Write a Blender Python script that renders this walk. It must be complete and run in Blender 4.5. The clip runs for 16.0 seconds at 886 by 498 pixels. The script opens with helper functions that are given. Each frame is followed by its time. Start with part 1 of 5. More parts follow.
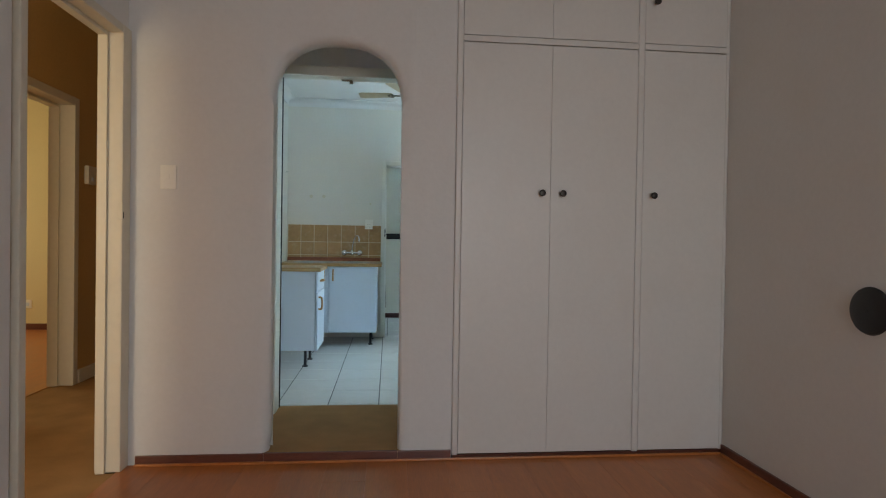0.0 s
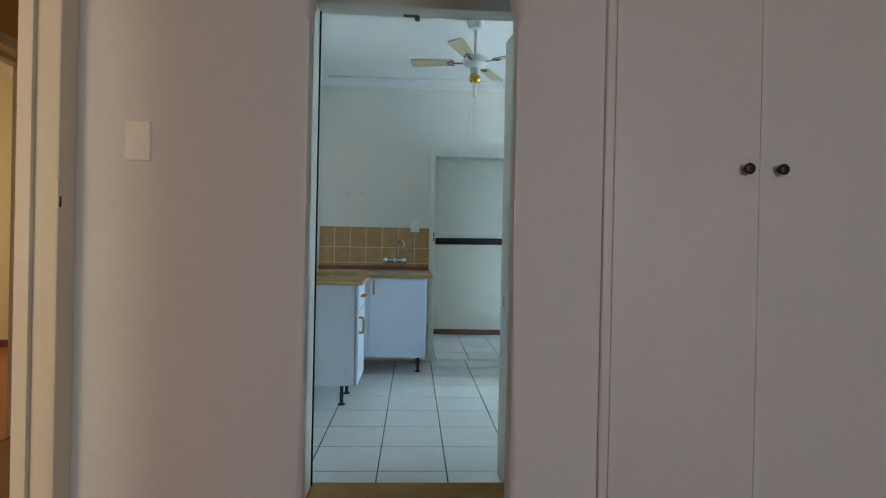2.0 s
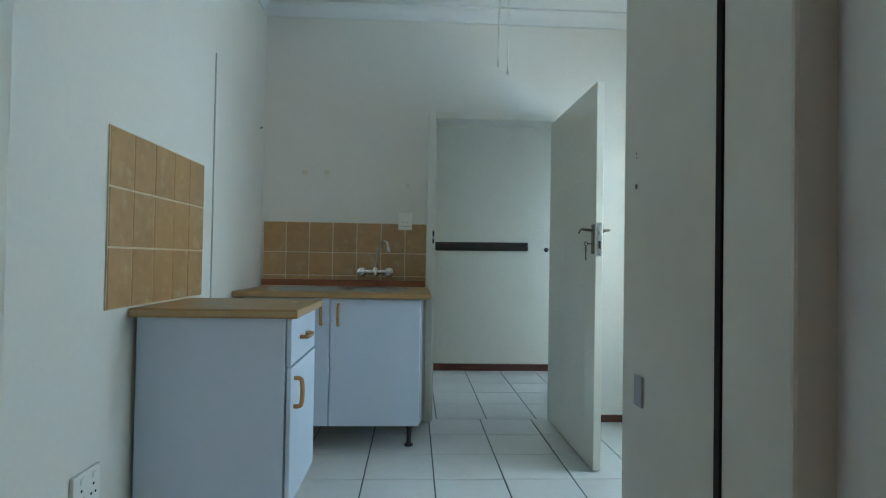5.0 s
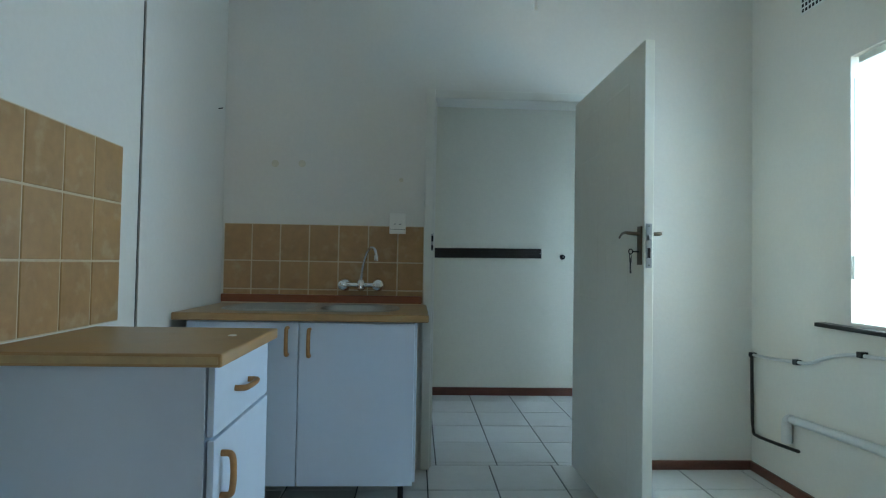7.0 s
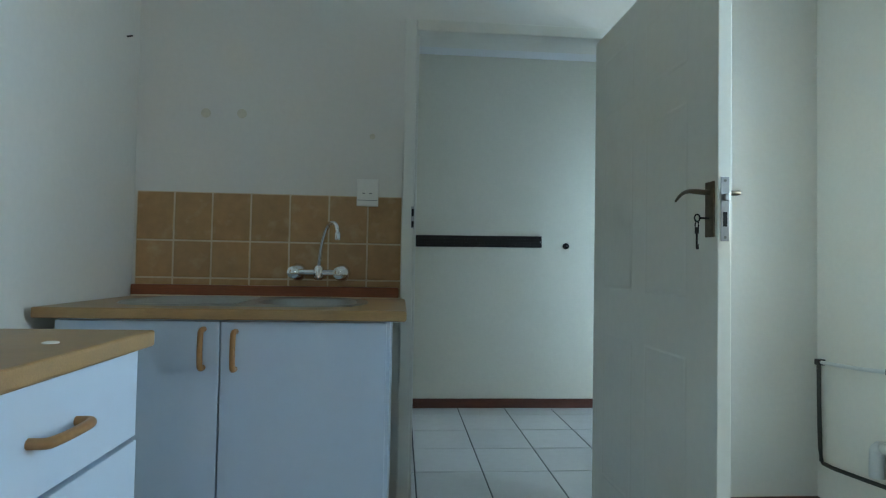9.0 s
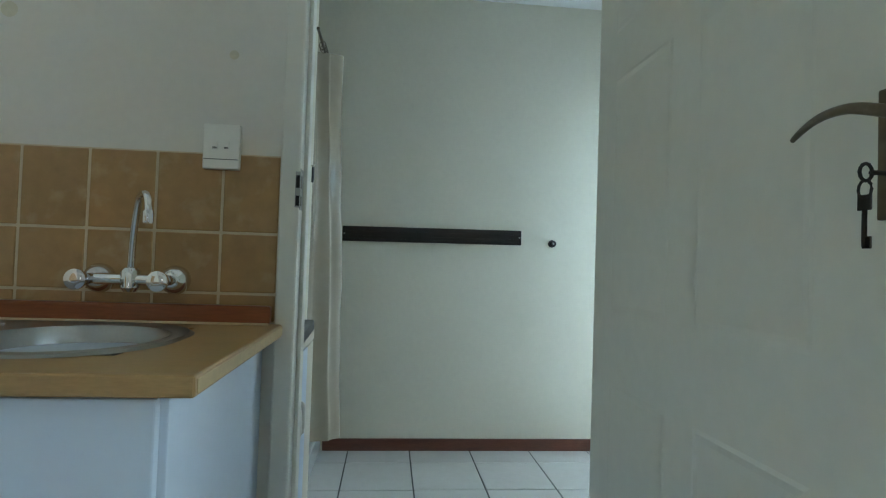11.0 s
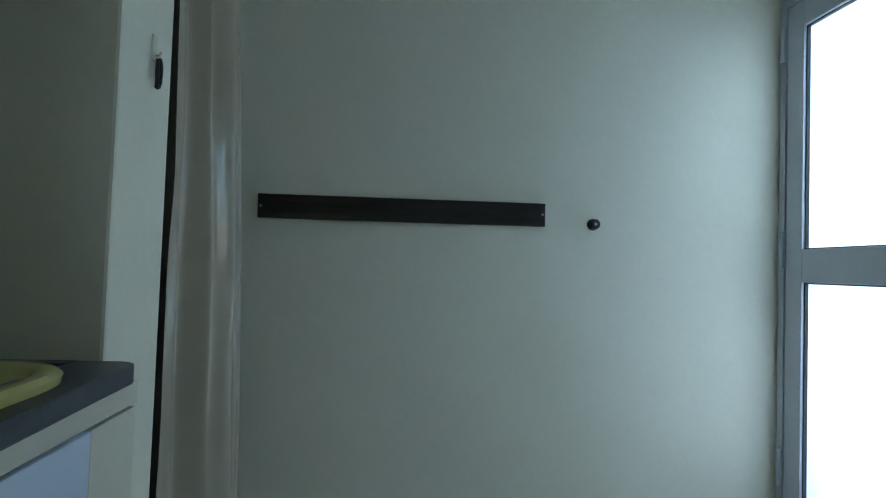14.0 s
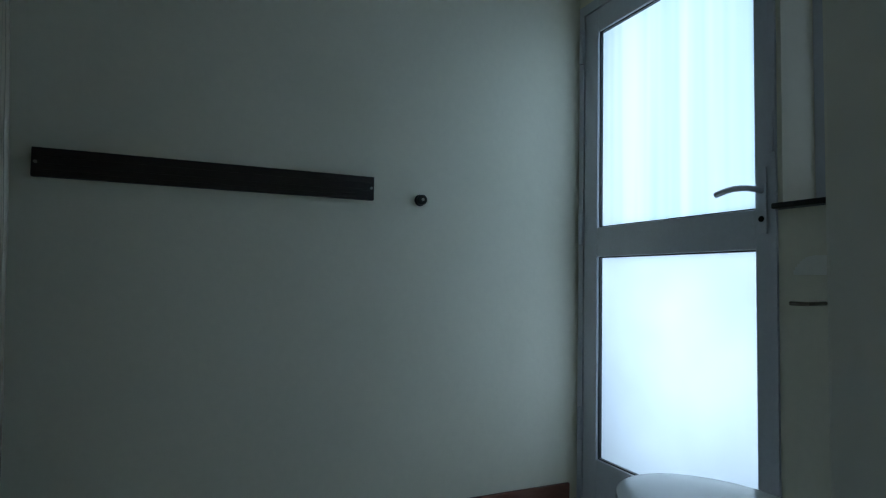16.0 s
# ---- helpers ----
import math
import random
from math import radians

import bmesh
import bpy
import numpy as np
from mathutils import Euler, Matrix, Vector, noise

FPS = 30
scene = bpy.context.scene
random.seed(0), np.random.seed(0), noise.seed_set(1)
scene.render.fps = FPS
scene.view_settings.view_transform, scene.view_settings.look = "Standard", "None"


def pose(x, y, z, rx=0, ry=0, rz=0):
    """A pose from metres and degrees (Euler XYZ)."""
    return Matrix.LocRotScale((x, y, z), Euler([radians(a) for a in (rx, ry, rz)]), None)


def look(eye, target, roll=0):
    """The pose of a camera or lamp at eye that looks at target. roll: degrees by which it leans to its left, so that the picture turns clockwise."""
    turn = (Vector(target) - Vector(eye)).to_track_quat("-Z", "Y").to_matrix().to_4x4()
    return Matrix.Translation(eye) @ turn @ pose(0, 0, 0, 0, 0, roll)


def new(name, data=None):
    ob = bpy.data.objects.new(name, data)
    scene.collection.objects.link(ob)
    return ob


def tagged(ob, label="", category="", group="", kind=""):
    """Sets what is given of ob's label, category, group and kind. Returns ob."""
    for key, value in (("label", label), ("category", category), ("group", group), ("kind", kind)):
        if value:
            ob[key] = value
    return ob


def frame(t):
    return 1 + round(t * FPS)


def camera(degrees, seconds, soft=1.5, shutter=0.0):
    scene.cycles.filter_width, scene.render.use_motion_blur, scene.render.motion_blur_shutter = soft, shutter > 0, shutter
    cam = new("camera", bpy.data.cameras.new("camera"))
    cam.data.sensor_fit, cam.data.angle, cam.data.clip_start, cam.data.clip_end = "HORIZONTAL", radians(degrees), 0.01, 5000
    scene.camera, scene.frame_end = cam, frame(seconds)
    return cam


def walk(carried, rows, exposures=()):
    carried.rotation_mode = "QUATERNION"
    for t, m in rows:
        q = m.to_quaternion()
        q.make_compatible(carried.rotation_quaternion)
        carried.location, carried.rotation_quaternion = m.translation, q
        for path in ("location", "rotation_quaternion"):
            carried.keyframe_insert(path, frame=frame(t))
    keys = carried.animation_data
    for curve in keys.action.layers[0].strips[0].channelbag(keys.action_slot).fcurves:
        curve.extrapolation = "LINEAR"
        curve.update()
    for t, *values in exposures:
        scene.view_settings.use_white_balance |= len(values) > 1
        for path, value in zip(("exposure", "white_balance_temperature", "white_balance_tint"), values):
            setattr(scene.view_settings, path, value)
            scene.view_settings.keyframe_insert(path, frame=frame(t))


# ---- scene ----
cam = camera(76.6, 16.0, soft=1.15)
PATH = [
    (0, (-0.026, 0.158, 1.143), (0.167, 2.148, 1.12), 0.9),
    (0.5, (-0.123, 0.411, 1.147), (0.013, 2.407, 1.134), 1.1),
    (1, (-0.24, 0.677, 1.166), (-0.125, 2.674, 1.152), 1.2),
    (1.5, (-0.268, 0.977, 1.162), (-0.16, 2.974, 1.152), 1.1),
    (2, (-0.27, 1.281, 1.143), (-0.166, 3.278, 1.137), 1.2),
    (2.5, (-0.296, 1.611, 1.146), (-0.189, 3.608, 1.144), 1.1),
    (3, (-0.263, 1.943, 1.101), (-0.158, 3.94, 1.119), 0.9),
    (3.5, (-0.232, 2.264, 1.088), (-0.131, 4.261, 1.112), 0.7),
    (4, (-0.237, 2.579, 1.085), (-0.134, 4.576, 1.113), 1.0),
    (6.5, (-0.123, 3.652, 1.121), (-0.026, 5.649, 1.171), 0.9),
    (7, (-0.156, 3.793, 1.126), (-0.063, 5.79, 1.18), 1.0),
    (7.5, (-0.176, 3.907, 1.13), (-0.08, 5.904, 1.186), 1.0),
    (8, (-0.175, 4.061, 1.091), (-0.066, 6.057, 1.148), 1.0),
    (8.5, (-0.157, 4.28, 1.041), (-0.025, 6.275, 1.1), 0.9),
    (11, (0.165, 5.428, 1.069), (0.356, 7.418, 1.121), 1.9),
    (11.5, (0.251, 5.664, 1.065), (0.437, 7.654, 1.114), 2.2),
    (12, (0.317, 5.904, 1.051), (0.499, 7.895, 1.103), 1.7),
    (12.5, (0.337, 6.14, 1.048), (0.512, 8.132, 1.104), 2.0),
    (13, (0.347, 6.332, 1.048), (0.522, 8.323, 1.104), 2.1),
    (13.5, (0.357, 6.511, 1.037), (0.541, 8.501, 1.098), 2.0),
    (14, (0.342, 6.626, 1.022), (0.552, 8.613, 1.093), 1.9),
    (14.5, (0.339, 6.673, 1.012), (0.664, 8.645, 1.085), 1.8),
    (15, (0.350, 6.685, 0.942), (0.838, 8.626, 1.054), 1.5),
    (15.5, (0.343, 6.680, 0.92), (1.010, 8.571, 1.031), 1.4),
    (16, (0.315, 6.685, 0.903), (1.149, 8.502, 1.016), 1.2),
]
walk(cam, [(t, look(eye, target, roll)) for t, eye, target, roll in PATH],
     exposures=[(0, 0.05, 6600, 10), (1.0, 0.02, 6500, 10), (1.5, -0.05, 6400, 10), (2.0, -0.08, 6350, 10), (2.5, -0.1, 6350, 10), (3.0, -0.08, 6350, 10), (4.0, -0.12, 6650, 10), (6.5, -0.57, 6350, 10), (8.5, -0.54, 6350, 10), (11.0, -0.15, 7050, 11), (12.5, -0.28, 6850, 11), (13.3, -0.57, 6600, 11), (14.0, -0.9, 6450, 11), (14.5, -1.2, 6400, 11), (15.0, -1.47, 6400, 11), (16.0, -1.96, 6450, 11)])

# ---- world, daylight ----
world = bpy.data.worlds.new("daylight")
scene.world = world
world.use_nodes = True
wn = world.node_tree.nodes
sky = wn.new("ShaderNodeTexSky")
sky.sky_type = "NISHITA"
sky.sun_disc = False
sky.sun_elevation = radians(48)
sky.sun_rotation = radians(200)
wn["Background"].inputs["Strength"].default_value = 0.10
world.node_tree.links.new(sky.outputs["Color"], wn["Background"].inputs["Color"])


def area(name, eye, target, w, h, power, colour, spread=180):
    lamp = bpy.data.lights.new(name, "AREA")
    lamp.shape, lamp.size, lamp.size_y, lamp.energy, lamp.color = "RECTANGLE", w, h, power, colour
    lamp.spread = radians(spread)
    ob = new(name, lamp)
    ob.matrix_world = look(eye, target)
    return ob


sun = bpy.data.lights.new("sun", "SUN")
sun.energy, sun.angle, sun.color = 2.0, radians(0.6), (1.0, 0.95, 0.88)
sun_ob = new("sun", sun)
sun_ob.matrix_world = look((0, -20, 22), (0, 0, 0))

# light through the openings: sky, ground bounce and one added hall lamp
area("sky_kitchen_window", (2.14, 5.64, 1.75), (0.0, 5.70, 0.45), 1.05, 1.0, 86, (0.41, 0.73, 1.0))
area("sunlit_yard_glow", (2.14, 5.64, 1.15), (0.0, 5.64, 2.3), 1.05, 0.5, 24, (1.0, 0.90, 0.68))
area("sky_glass_door", (2.20, 8.15, 1.15), (0.0, 8.15, 1.05), 0.85, 1.95, 58, (0.57, 0.80, 1.0))
area("sky_bedroom_window", (0.95, -2.62, 1.75), (0.5, 2.6, 0.1), 1.45, 1.0, 21, (0.72, 0.84, 1.0), 120)
area("sunlit_garden_glow", (0.95, -2.62, 1.20), (0.8, 2.6, 2.4), 1.45, 0.6, 16, (1.0, 0.85, 0.70))
area("sky_far_room_window", (-5.9, 5.4, 1.6), (-3.0, 5.4, 1.2), 1.3, 1.1, 32, (1.0, 0.84, 0.50))
# added warm lamp at the hall's unseen near end, only to brighten it
area("hall_fill_lamp", (-1.86, 0.44, 1.35), (-2.1, 3.0, 1.1), 0.75, 1.6, 21, (1.0, 0.82, 0.52))


# ---- materials ----
def mat(name, colour, rough=0.5, metal=0.0, vary=0.06, scale=3.0, fine=60.0, bump=0.02, stain=None, stain_amt=0.0,
        per_object=0.0, per_island=0.0, stretch=(1, 1, 1), spec=0.5):
    m = bpy.data.materials.new(name)
    m.use_nodes = True
    nt = m.node_tree
    n, l = nt.nodes, nt.links
    b = n["Principled BSDF"]
    b.inputs["Roughness"].default_value = rough
    b.inputs["Metallic"].default_value = metal
    b.inputs["Specular IOR Level"].default_value = spec
    tc = n.new("ShaderNodeTexCoord")
    mp = n.new("ShaderNodeMapping")
    mp.inputs["Scale"].default_value = stretch
    place = tc.outputs["Object"]
    if per_object:
        # every loose piece gets its own patch of grain
        own = n.new("ShaderNodeObjectInfo")
        far = n.new("ShaderNodeMath")
        far.operation = "MULTIPLY"
        far.inputs[1].default_value = 57.0
        shift = n.new("ShaderNodeVectorMath")
        l.new(own.outputs["Random"], far.inputs[0])
        l.new(place, shift.inputs[0])
        l.new(far.outputs[0], shift.inputs[1])
        place = shift.outputs["Vector"]
    l.new(place, mp.inputs["Vector"])
    big = n.new("ShaderNodeTexNoise")
    big.inputs["Scale"].default_value, big.inputs["Detail"].default_value = scale, 5
    sm = n.new("ShaderNodeTexNoise")
    sm.inputs["Scale"].default_value, sm.inputs["Detail"].default_value = fine, 4
    l.new(mp.outputs["Vector"], big.inputs["Vector"])
    l.new(mp.outputs["Vector"], sm.inputs["Vector"])
    add = n.new("ShaderNodeMath")
    add.operation = "ADD"
    l.new(big.outputs["Fac"], add.inputs[0])
    l.new(sm.outputs["Fac"], add.inputs[1])
    src = add.outputs[0]
    if per_object or per_island:
        if per_object:
            oi = n.new("ShaderNodeObjectInfo")
            rnd, amt = oi.outputs["Random"], per_object
        else:
            ge = n.new("ShaderNodeNewGeometry")
            rnd, amt = ge.outputs["Random Per Island"], per_island
        mul = n.new("ShaderNodeMath")
        mul.operation = "MULTIPLY_ADD"
        mul.inputs[1].default_value = amt
        l.new(rnd, mul.inputs[0])
        l.new(src, mul.inputs[2])
        src = mul.outputs[0]
    mr = n.new("ShaderNodeMapRange")
    mr.inputs["From Min"].default_value, mr.inputs["From Max"].default_value = 0.6, 1.4 + max(per_object, per_island)
    l.new(src, mr.inputs["Value"])
    ramp = n.new("ShaderNodeValToRGB")
    lo = [max(0.0, c * (1 - vary)) for c in colour]
    hi = [min(1.0, c * (1 + vary)) for c in colour]
    ramp.color_ramp.elements[0].color = (*lo, 1)
    ramp.color_ramp.elements[1].color = (*hi, 1)
    l.new(mr.outputs["Result"], ramp.inputs["Fac"])
    col = ramp.outputs["Color"]
    if stain:
        st = n.new("ShaderNodeTexNoise")
        st.inputs["Scale"].default_value, st.inputs["Detail"].default_value = scale * 1.7, 8
        l.new(place, st.inputs["Vector"])
        sr = n.new("ShaderNodeMapRange")
        sr.inputs["From Min"].default_value, sr.inputs["From Max"].default_value = 0.55, 0.75
        sr.inputs["To Max"].default_value = stain_amt
        l.new(st.outputs["Fac"], sr.inputs["Value"])
        mix = n.new("ShaderNodeMix")
        mix.data_type = "RGBA"
        l.new(sr.outputs["Result"], mix.inputs["Factor"])
        l.new(col, mix.inputs["A"])
        mix.inputs["B"].default_value = (*stain, 1)
        col = mix.outputs["Result"]
    l.new(col, b.inputs["Base Color"])
    rr = n.new("ShaderNodeMapRange")
    rr.inputs["To Min"].default_value, rr.inputs["To Max"].default_value = rough * 0.85, min(1, rough * 1.15)
    l.new(big.outputs["Fac"], rr.inputs["Value"])
    l.new(rr.outputs["Result"], b.inputs["Roughness"])
    if bump:
        bp = n.new("ShaderNodeBump")
        bp.inputs["Strength"].default_value, bp.inputs["Distance"].default_value = bump * 10, 0.002
        l.new(add.outputs[0], bp.inputs["Height"])
        l.new(bp.outputs["Normal"], b.inputs["Normal"])
    return m


PLASTER = mat("plaster_white", (0.74, 0.73, 0.70), 0.75, vary=0.03, scale=1.6, fine=45, bump=0.03, stain=(0.66, 0.63, 0.56), stain_amt=0.25)
PLASTER_HALL = mat("plaster_ochre", (0.58, 0.38, 0.16), 0.8, vary=0.06, scale=1.5, bump=0.03)
PLASTER_ROOM = mat("plaster_cream", (0.72, 0.63, 0.36), 0.8, vary=0.04, scale=1.5, bump=0.03)
PLASTER_BATH = mat("plaster_offwhite_bath", (0.76, 0.725, 0.595), 0.7, vary=0.03, scale=1.6, fine=45, bump=0.03, stain=(0.66, 0.64, 0.50), stain_amt=0.3)
PLASTER_KIT = mat("plaster_kitchen", (0.765, 0.735, 0.665), 0.7, vary=0.03, scale=1.5, fine=45, bump=0.03, stain=(0.69, 0.67, 0.61), stain_amt=0.3)
CEIL = mat("ceiling_white", (0.78, 0.78, 0.76), 0.8, vary=0.02, scale=1.2, bump=0.02)
GLOSS = mat("gloss_paint_white", (0.77, 0.75, 0.67), 0.35, vary=0.03, scale=2.5, fine=30, bump=0.02, stain=(0.62, 0.57, 0.47), stain_amt=0.3)
AGED = mat("gloss_paint_yellowed", (0.82, 0.795, 0.69), 0.38, vary=0.03, scale=2.0, fine=30, bump=0.015, stain=(0.70, 0.65, 0.53), stain_amt=0.2)
CREAM = mat("gloss_paint_cream", (0.66, 0.61, 0.50), 0.4, vary=0.04, scale=2.5, fine=30, bump=0.02)
WARD = mat("wardrobe_paint", (0.73, 0.71, 0.66), 0.42, vary=0.03, scale=1.8, fine=40, bump=0.02, stain=(0.66, 0.62, 0.55), stain_amt=0.3)
SKIRT = mat("stained_skirting", (0.14, 0.048, 0.03), 0.35, vary=0.35, scale=4, fine=40, bump=0.03, stretch=(1, 1, 8))
LAMINATE = mat("laminate_wood", (0.47, 0.165, 0.045), 0.3, vary=0.24, scale=3, fine=22, bump=0.01, per_object=0.35, stretch=(9, 0.8, 1))
CARPET = mat("carpet_brown", (0.40, 0.235, 0.105), 0.95, vary=0.25, scale=6, fine=220, bump=0.12, spec=0.1)
TILE = mat("floor_tile_white", (0.66, 0.66, 0.63), 0.22, vary=0.05, scale=2.5, fine=25, bump=0.01, per_object=0.25, stain=(0.55, 0.53, 0.47), stain_amt=0.25)
GROUT = mat("grout_grey", (0.06, 0.065, 0.065), 0.9, vary=0.25, scale=5, bump=0.06)
BROWNTILE = mat("wall_tile_tan", (0.43, 0.25, 0.105), 0.32, vary=0.2, scale=9, fine=30, bump=0.015, per_object=0.35, stain=(0.56, 0.42, 0.25), stain_amt=0.6)
TILEGROUT = mat("grout_cream", (0.66, 0.55, 0.38), 0.85, vary=0.1, scale=6, bump=0.05)
WORKTOP = mat("worktop_wood_laminate", (0.40, 0.24, 0.10), 0.36, vary=0.14, scale=4, fine=60, bump=0.01, stain=(0.26, 0.15, 0.065), stain_amt=0.35, stretch=(1, 5, 5))
MELAMINE = mat("melamine_white", (0.61, 0.70, 0.81), 0.38, vary=0.02, scale=2, fine=30, bump=0.008)
BANDING = mat("edge_banding", (0.47, 0.33, 0.16), 0.4, vary=0.12, scale=12, fine=60, bump=0.01)
SCUFF = mat("grey_scuff", (0.20, 0.20, 0.18), 0.8, vary=0.2, scale=60, bump=0.02)
BEECH = mat("beech_handle", (0.42, 0.215, 0.08), 0.4, vary=0.15, scale=20, fine=90, bump=0.02)
UPSTAND = mat("red_wood_upstand", (0.26, 0.075, 0.025), 0.35, vary=0.25, scale=5, fine=50, bump=0.02, stretch=(0.5, 4, 4))
STEEL = mat("brushed_steel", (0.42, 0.42, 0.41), 0.36, metal=1.0, vary=0.06, scale=8, fine=120, bump=0.01)
CHROME = mat("chrome", (0.75, 0.75, 0.75), 0.08, metal=1.0, vary=0.03, scale=9, bump=0.0)
BLACKP = mat("black_plastic", (0.012, 0.013, 0.014), 0.4, vary=0.2, scale=20, bump=0.02)
DARKWOOD = mat("dark_stained_wood", (0.016, 0.009, 0.008), 0.42, vary=0.35, scale=8, fine=60, bump=0.03, stretch=(0.6, 8, 8))
DARKGAP = mat("dark_gap", (0.01, 0.01, 0.01), 0.9, vary=0.2, bump=0.0)
BRONZE = mat("bronze_metal", (0.19, 0.155, 0.11), 0.32, metal=0.85, vary=0.2, scale=30, bump=0.02)
KNOB = mat("dark_pewter", (0.05, 0.045, 0.04), 0.4, metal=0.8, vary=0.3, scale=40, bump=0.02)
PLASTIC = mat("white_plastic", (0.86, 0.84, 0.77), 0.35, vary=0.02, scale=10, bump=0.005)
ALU = mat("aluminium_grey", (0.58, 0.60, 0.65), 0.45, metal=0.15, vary=0.05, scale=5, fine=80, bump=0.01)
SLATE = mat("slate_laminate", (0.045, 0.055, 0.065), 0.4, vary=0.3, scale=25, fine=120, bump=0.01)
BASIN = mat("yellow_ceramic", (0.60, 0.55, 0.22), 0.12, vary=0.03, scale=4, bump=0.0)
CERAMIC = mat("white_ceramic", (0.72, 0.74, 0.74), 0.1, vary=0.02, scale=4, bump=0.0)
VINYL = mat("curtain_vinyl", (0.37, 0.325, 0.25), 0.14, vary=0.06, scale=3, fine=20, bump=0.02)
PIPEW = mat("pipe_paint", (0.66, 0.67, 0.66), 0.4, vary=0.05, scale=8, bump=0.03)
COPPER = mat("dark_pipe", (0.05, 0.045, 0.04), 0.5, metal=0.4, vary=0.3, scale=20, bump=0.03)
BLIND = mat("blind_fabric", (0.80, 0.80, 0.78), 0.7, vary=0.03, scale=4, fine=120, bump=0.03)
FANW = mat("fan_enamel", (0.70, 0.70, 0.66), 0.35, vary=0.03, scale=8, bump=0.005)
FANBLADE = mat("fan_blade_wood", (0.50, 0.42, 0.28), 0.4, vary=0.12, scale=6, fine=40, bump=0.01)
BRASS = mat("brass", (0.55, 0.38, 0.10), 0.25, metal=1.0, vary=0.1, scale=20, bump=0.01)
YELLOWED = mat("yellowed_filler", (0.68, 0.63, 0.49), 0.7, vary=0.08, scale=30, bump=0.05)
CONCRETE = mat("yard_concrete", (0.30, 0.27, 0.23), 0.9, vary=0.2, scale=1.5, bump=0.1)
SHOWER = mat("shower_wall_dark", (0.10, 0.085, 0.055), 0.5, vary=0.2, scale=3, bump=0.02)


def frosted(name, bands):
    m = bpy.data.materials.new(name)
    m.use_nodes = True
    nt = m.node_tree
    n, l = nt.nodes, nt.links
    b = n["Principled BSDF"]
    tr = n.new("ShaderNodeBsdfTranslucent")
    tc = n.new("ShaderNodeTexCoord")
    mp = n.new("ShaderNodeMapping")
    mp.inputs["Scale"].default_value = (1, 5.5, 0.12) if bands else (1, 1.2, 1.2)
    ns = n.new("ShaderNodeTexNoise")
    ns.inputs["Scale"].default_value = 2.2
    rp = n.new("ShaderNodeValToRGB")
    rp.color_ramp.elements[0].color = (0.74, 0.80, 0.85, 1) if bands else (0.84, 0.85, 0.88, 1)
    rp.color_ramp.elements[1].color = (0.92, 0.93, 0.94, 1)
    rp.color_ramp.elements[0].position, rp.color_ramp.elements[1].position = 0.35, 0.65
    l.new(tc.outputs["Object"], mp.inputs["Vector"])
    l.new(mp.outputs["Vector"], ns.inputs["Vector"])
    l.new(ns.outputs["Fac"], rp.inputs["Fac"])
    l.new(rp.outputs["Color"], tr.inputs["Color"])
    b.inputs["Base Color"].default_value = (0.8, 0.82, 0.84, 1)
    b.inputs["Roughness"].default_value = 0.25
    mx = n.new("ShaderNodeMixShader")
    mx.inputs["Fac"].default_value = 0.12
    l.new(tr.outputs["BSDF"], mx.inputs[1])
    l.new(b.outputs["BSDF"], mx.inputs[2])
    l.new(mx.outputs["Shader"], n["Material Output"].inputs["Surface"])
    return m


FROST_A = frosted("frosted_glass_curtained", True)
FROST_B = frosted("frosted_glass", False)
BLINDS = frosted("lit_blind_fabric", False)
weave, wires = BLINDS.node_tree.nodes, BLINDS.node_tree.links
open_weave, weave_mix = weave.new("ShaderNodeBsdfTransparent"), weave.new("ShaderNodeMixShader")
weave_mix.inputs["Fac"].default_value = 0.35
wires.new(weave["Material Output"].inputs["Surface"].links[0].from_socket, weave_mix.inputs[1])
wires.new(open_weave.outputs["BSDF"], weave_mix.inputs[2])
wires.new(weave_mix.outputs["Shader"], weave["Material Output"].inputs["Surface"])


# ---- building helpers ----
ORIGIN = {}


def box(bm, x0, x1, y0, y1, z0, z1):
    v = [bm.verts.new(p) for p in ((x0, y0, z0), (x1, y0, z0), (x1, y1, z0), (x0, y1, z0), (x0, y0, z1), (x1, y0, z1), (x1, y1, z1), (x0, y1, z1))]
    for f in ((0, 3, 2, 1), (4, 5, 6, 7), (0, 1, 5, 4), (1, 2, 6, 5), (2, 3, 7, 6), (3, 0, 4, 7)):
        bm.faces.new([v[i] for i in f])
    return v


def boxes(*rows, bevel=0.0, seg=2):
    bm = bmesh.new()
    for r in rows:
        box(bm, *r)
    if bevel:
        bmesh.ops.bevel(bm, geom=bm.edges[:], offset=bevel, segments=seg, affect="EDGES", profile=0.6)
    return bm


def lathe(profile, n=24, axis="z", centre=(0, 0, 0)):
    """Solid of revolution; profile is (radius, height) pairs."""
    bm = bmesh.new()
    rings = []
    for r, h in profile:
        ring = []
        for i in range(n):
            a = 2 * math.pi * i / n
            c, s = r * math.cos(a), r * math.sin(a)
            p = {"z": (c, s, h), "y": (c, h, s), "x": (h, c, s)}[axis]
            ring.append(bm.verts.new(Vector(p) + Vector(centre)))
        rings.append(ring)
    for a, b in zip(rings, rings[1:]):
        for i in range(n):
            bm.faces.new((a[i], a[(i + 1) % n], b[(i + 1) % n], b[i]))
    bm.faces.new(rings[0][::-1])
    bm.faces.new(rings[-1])
    bmesh.ops.recalc_face_normals(bm, faces=bm.faces[:])
    return bm


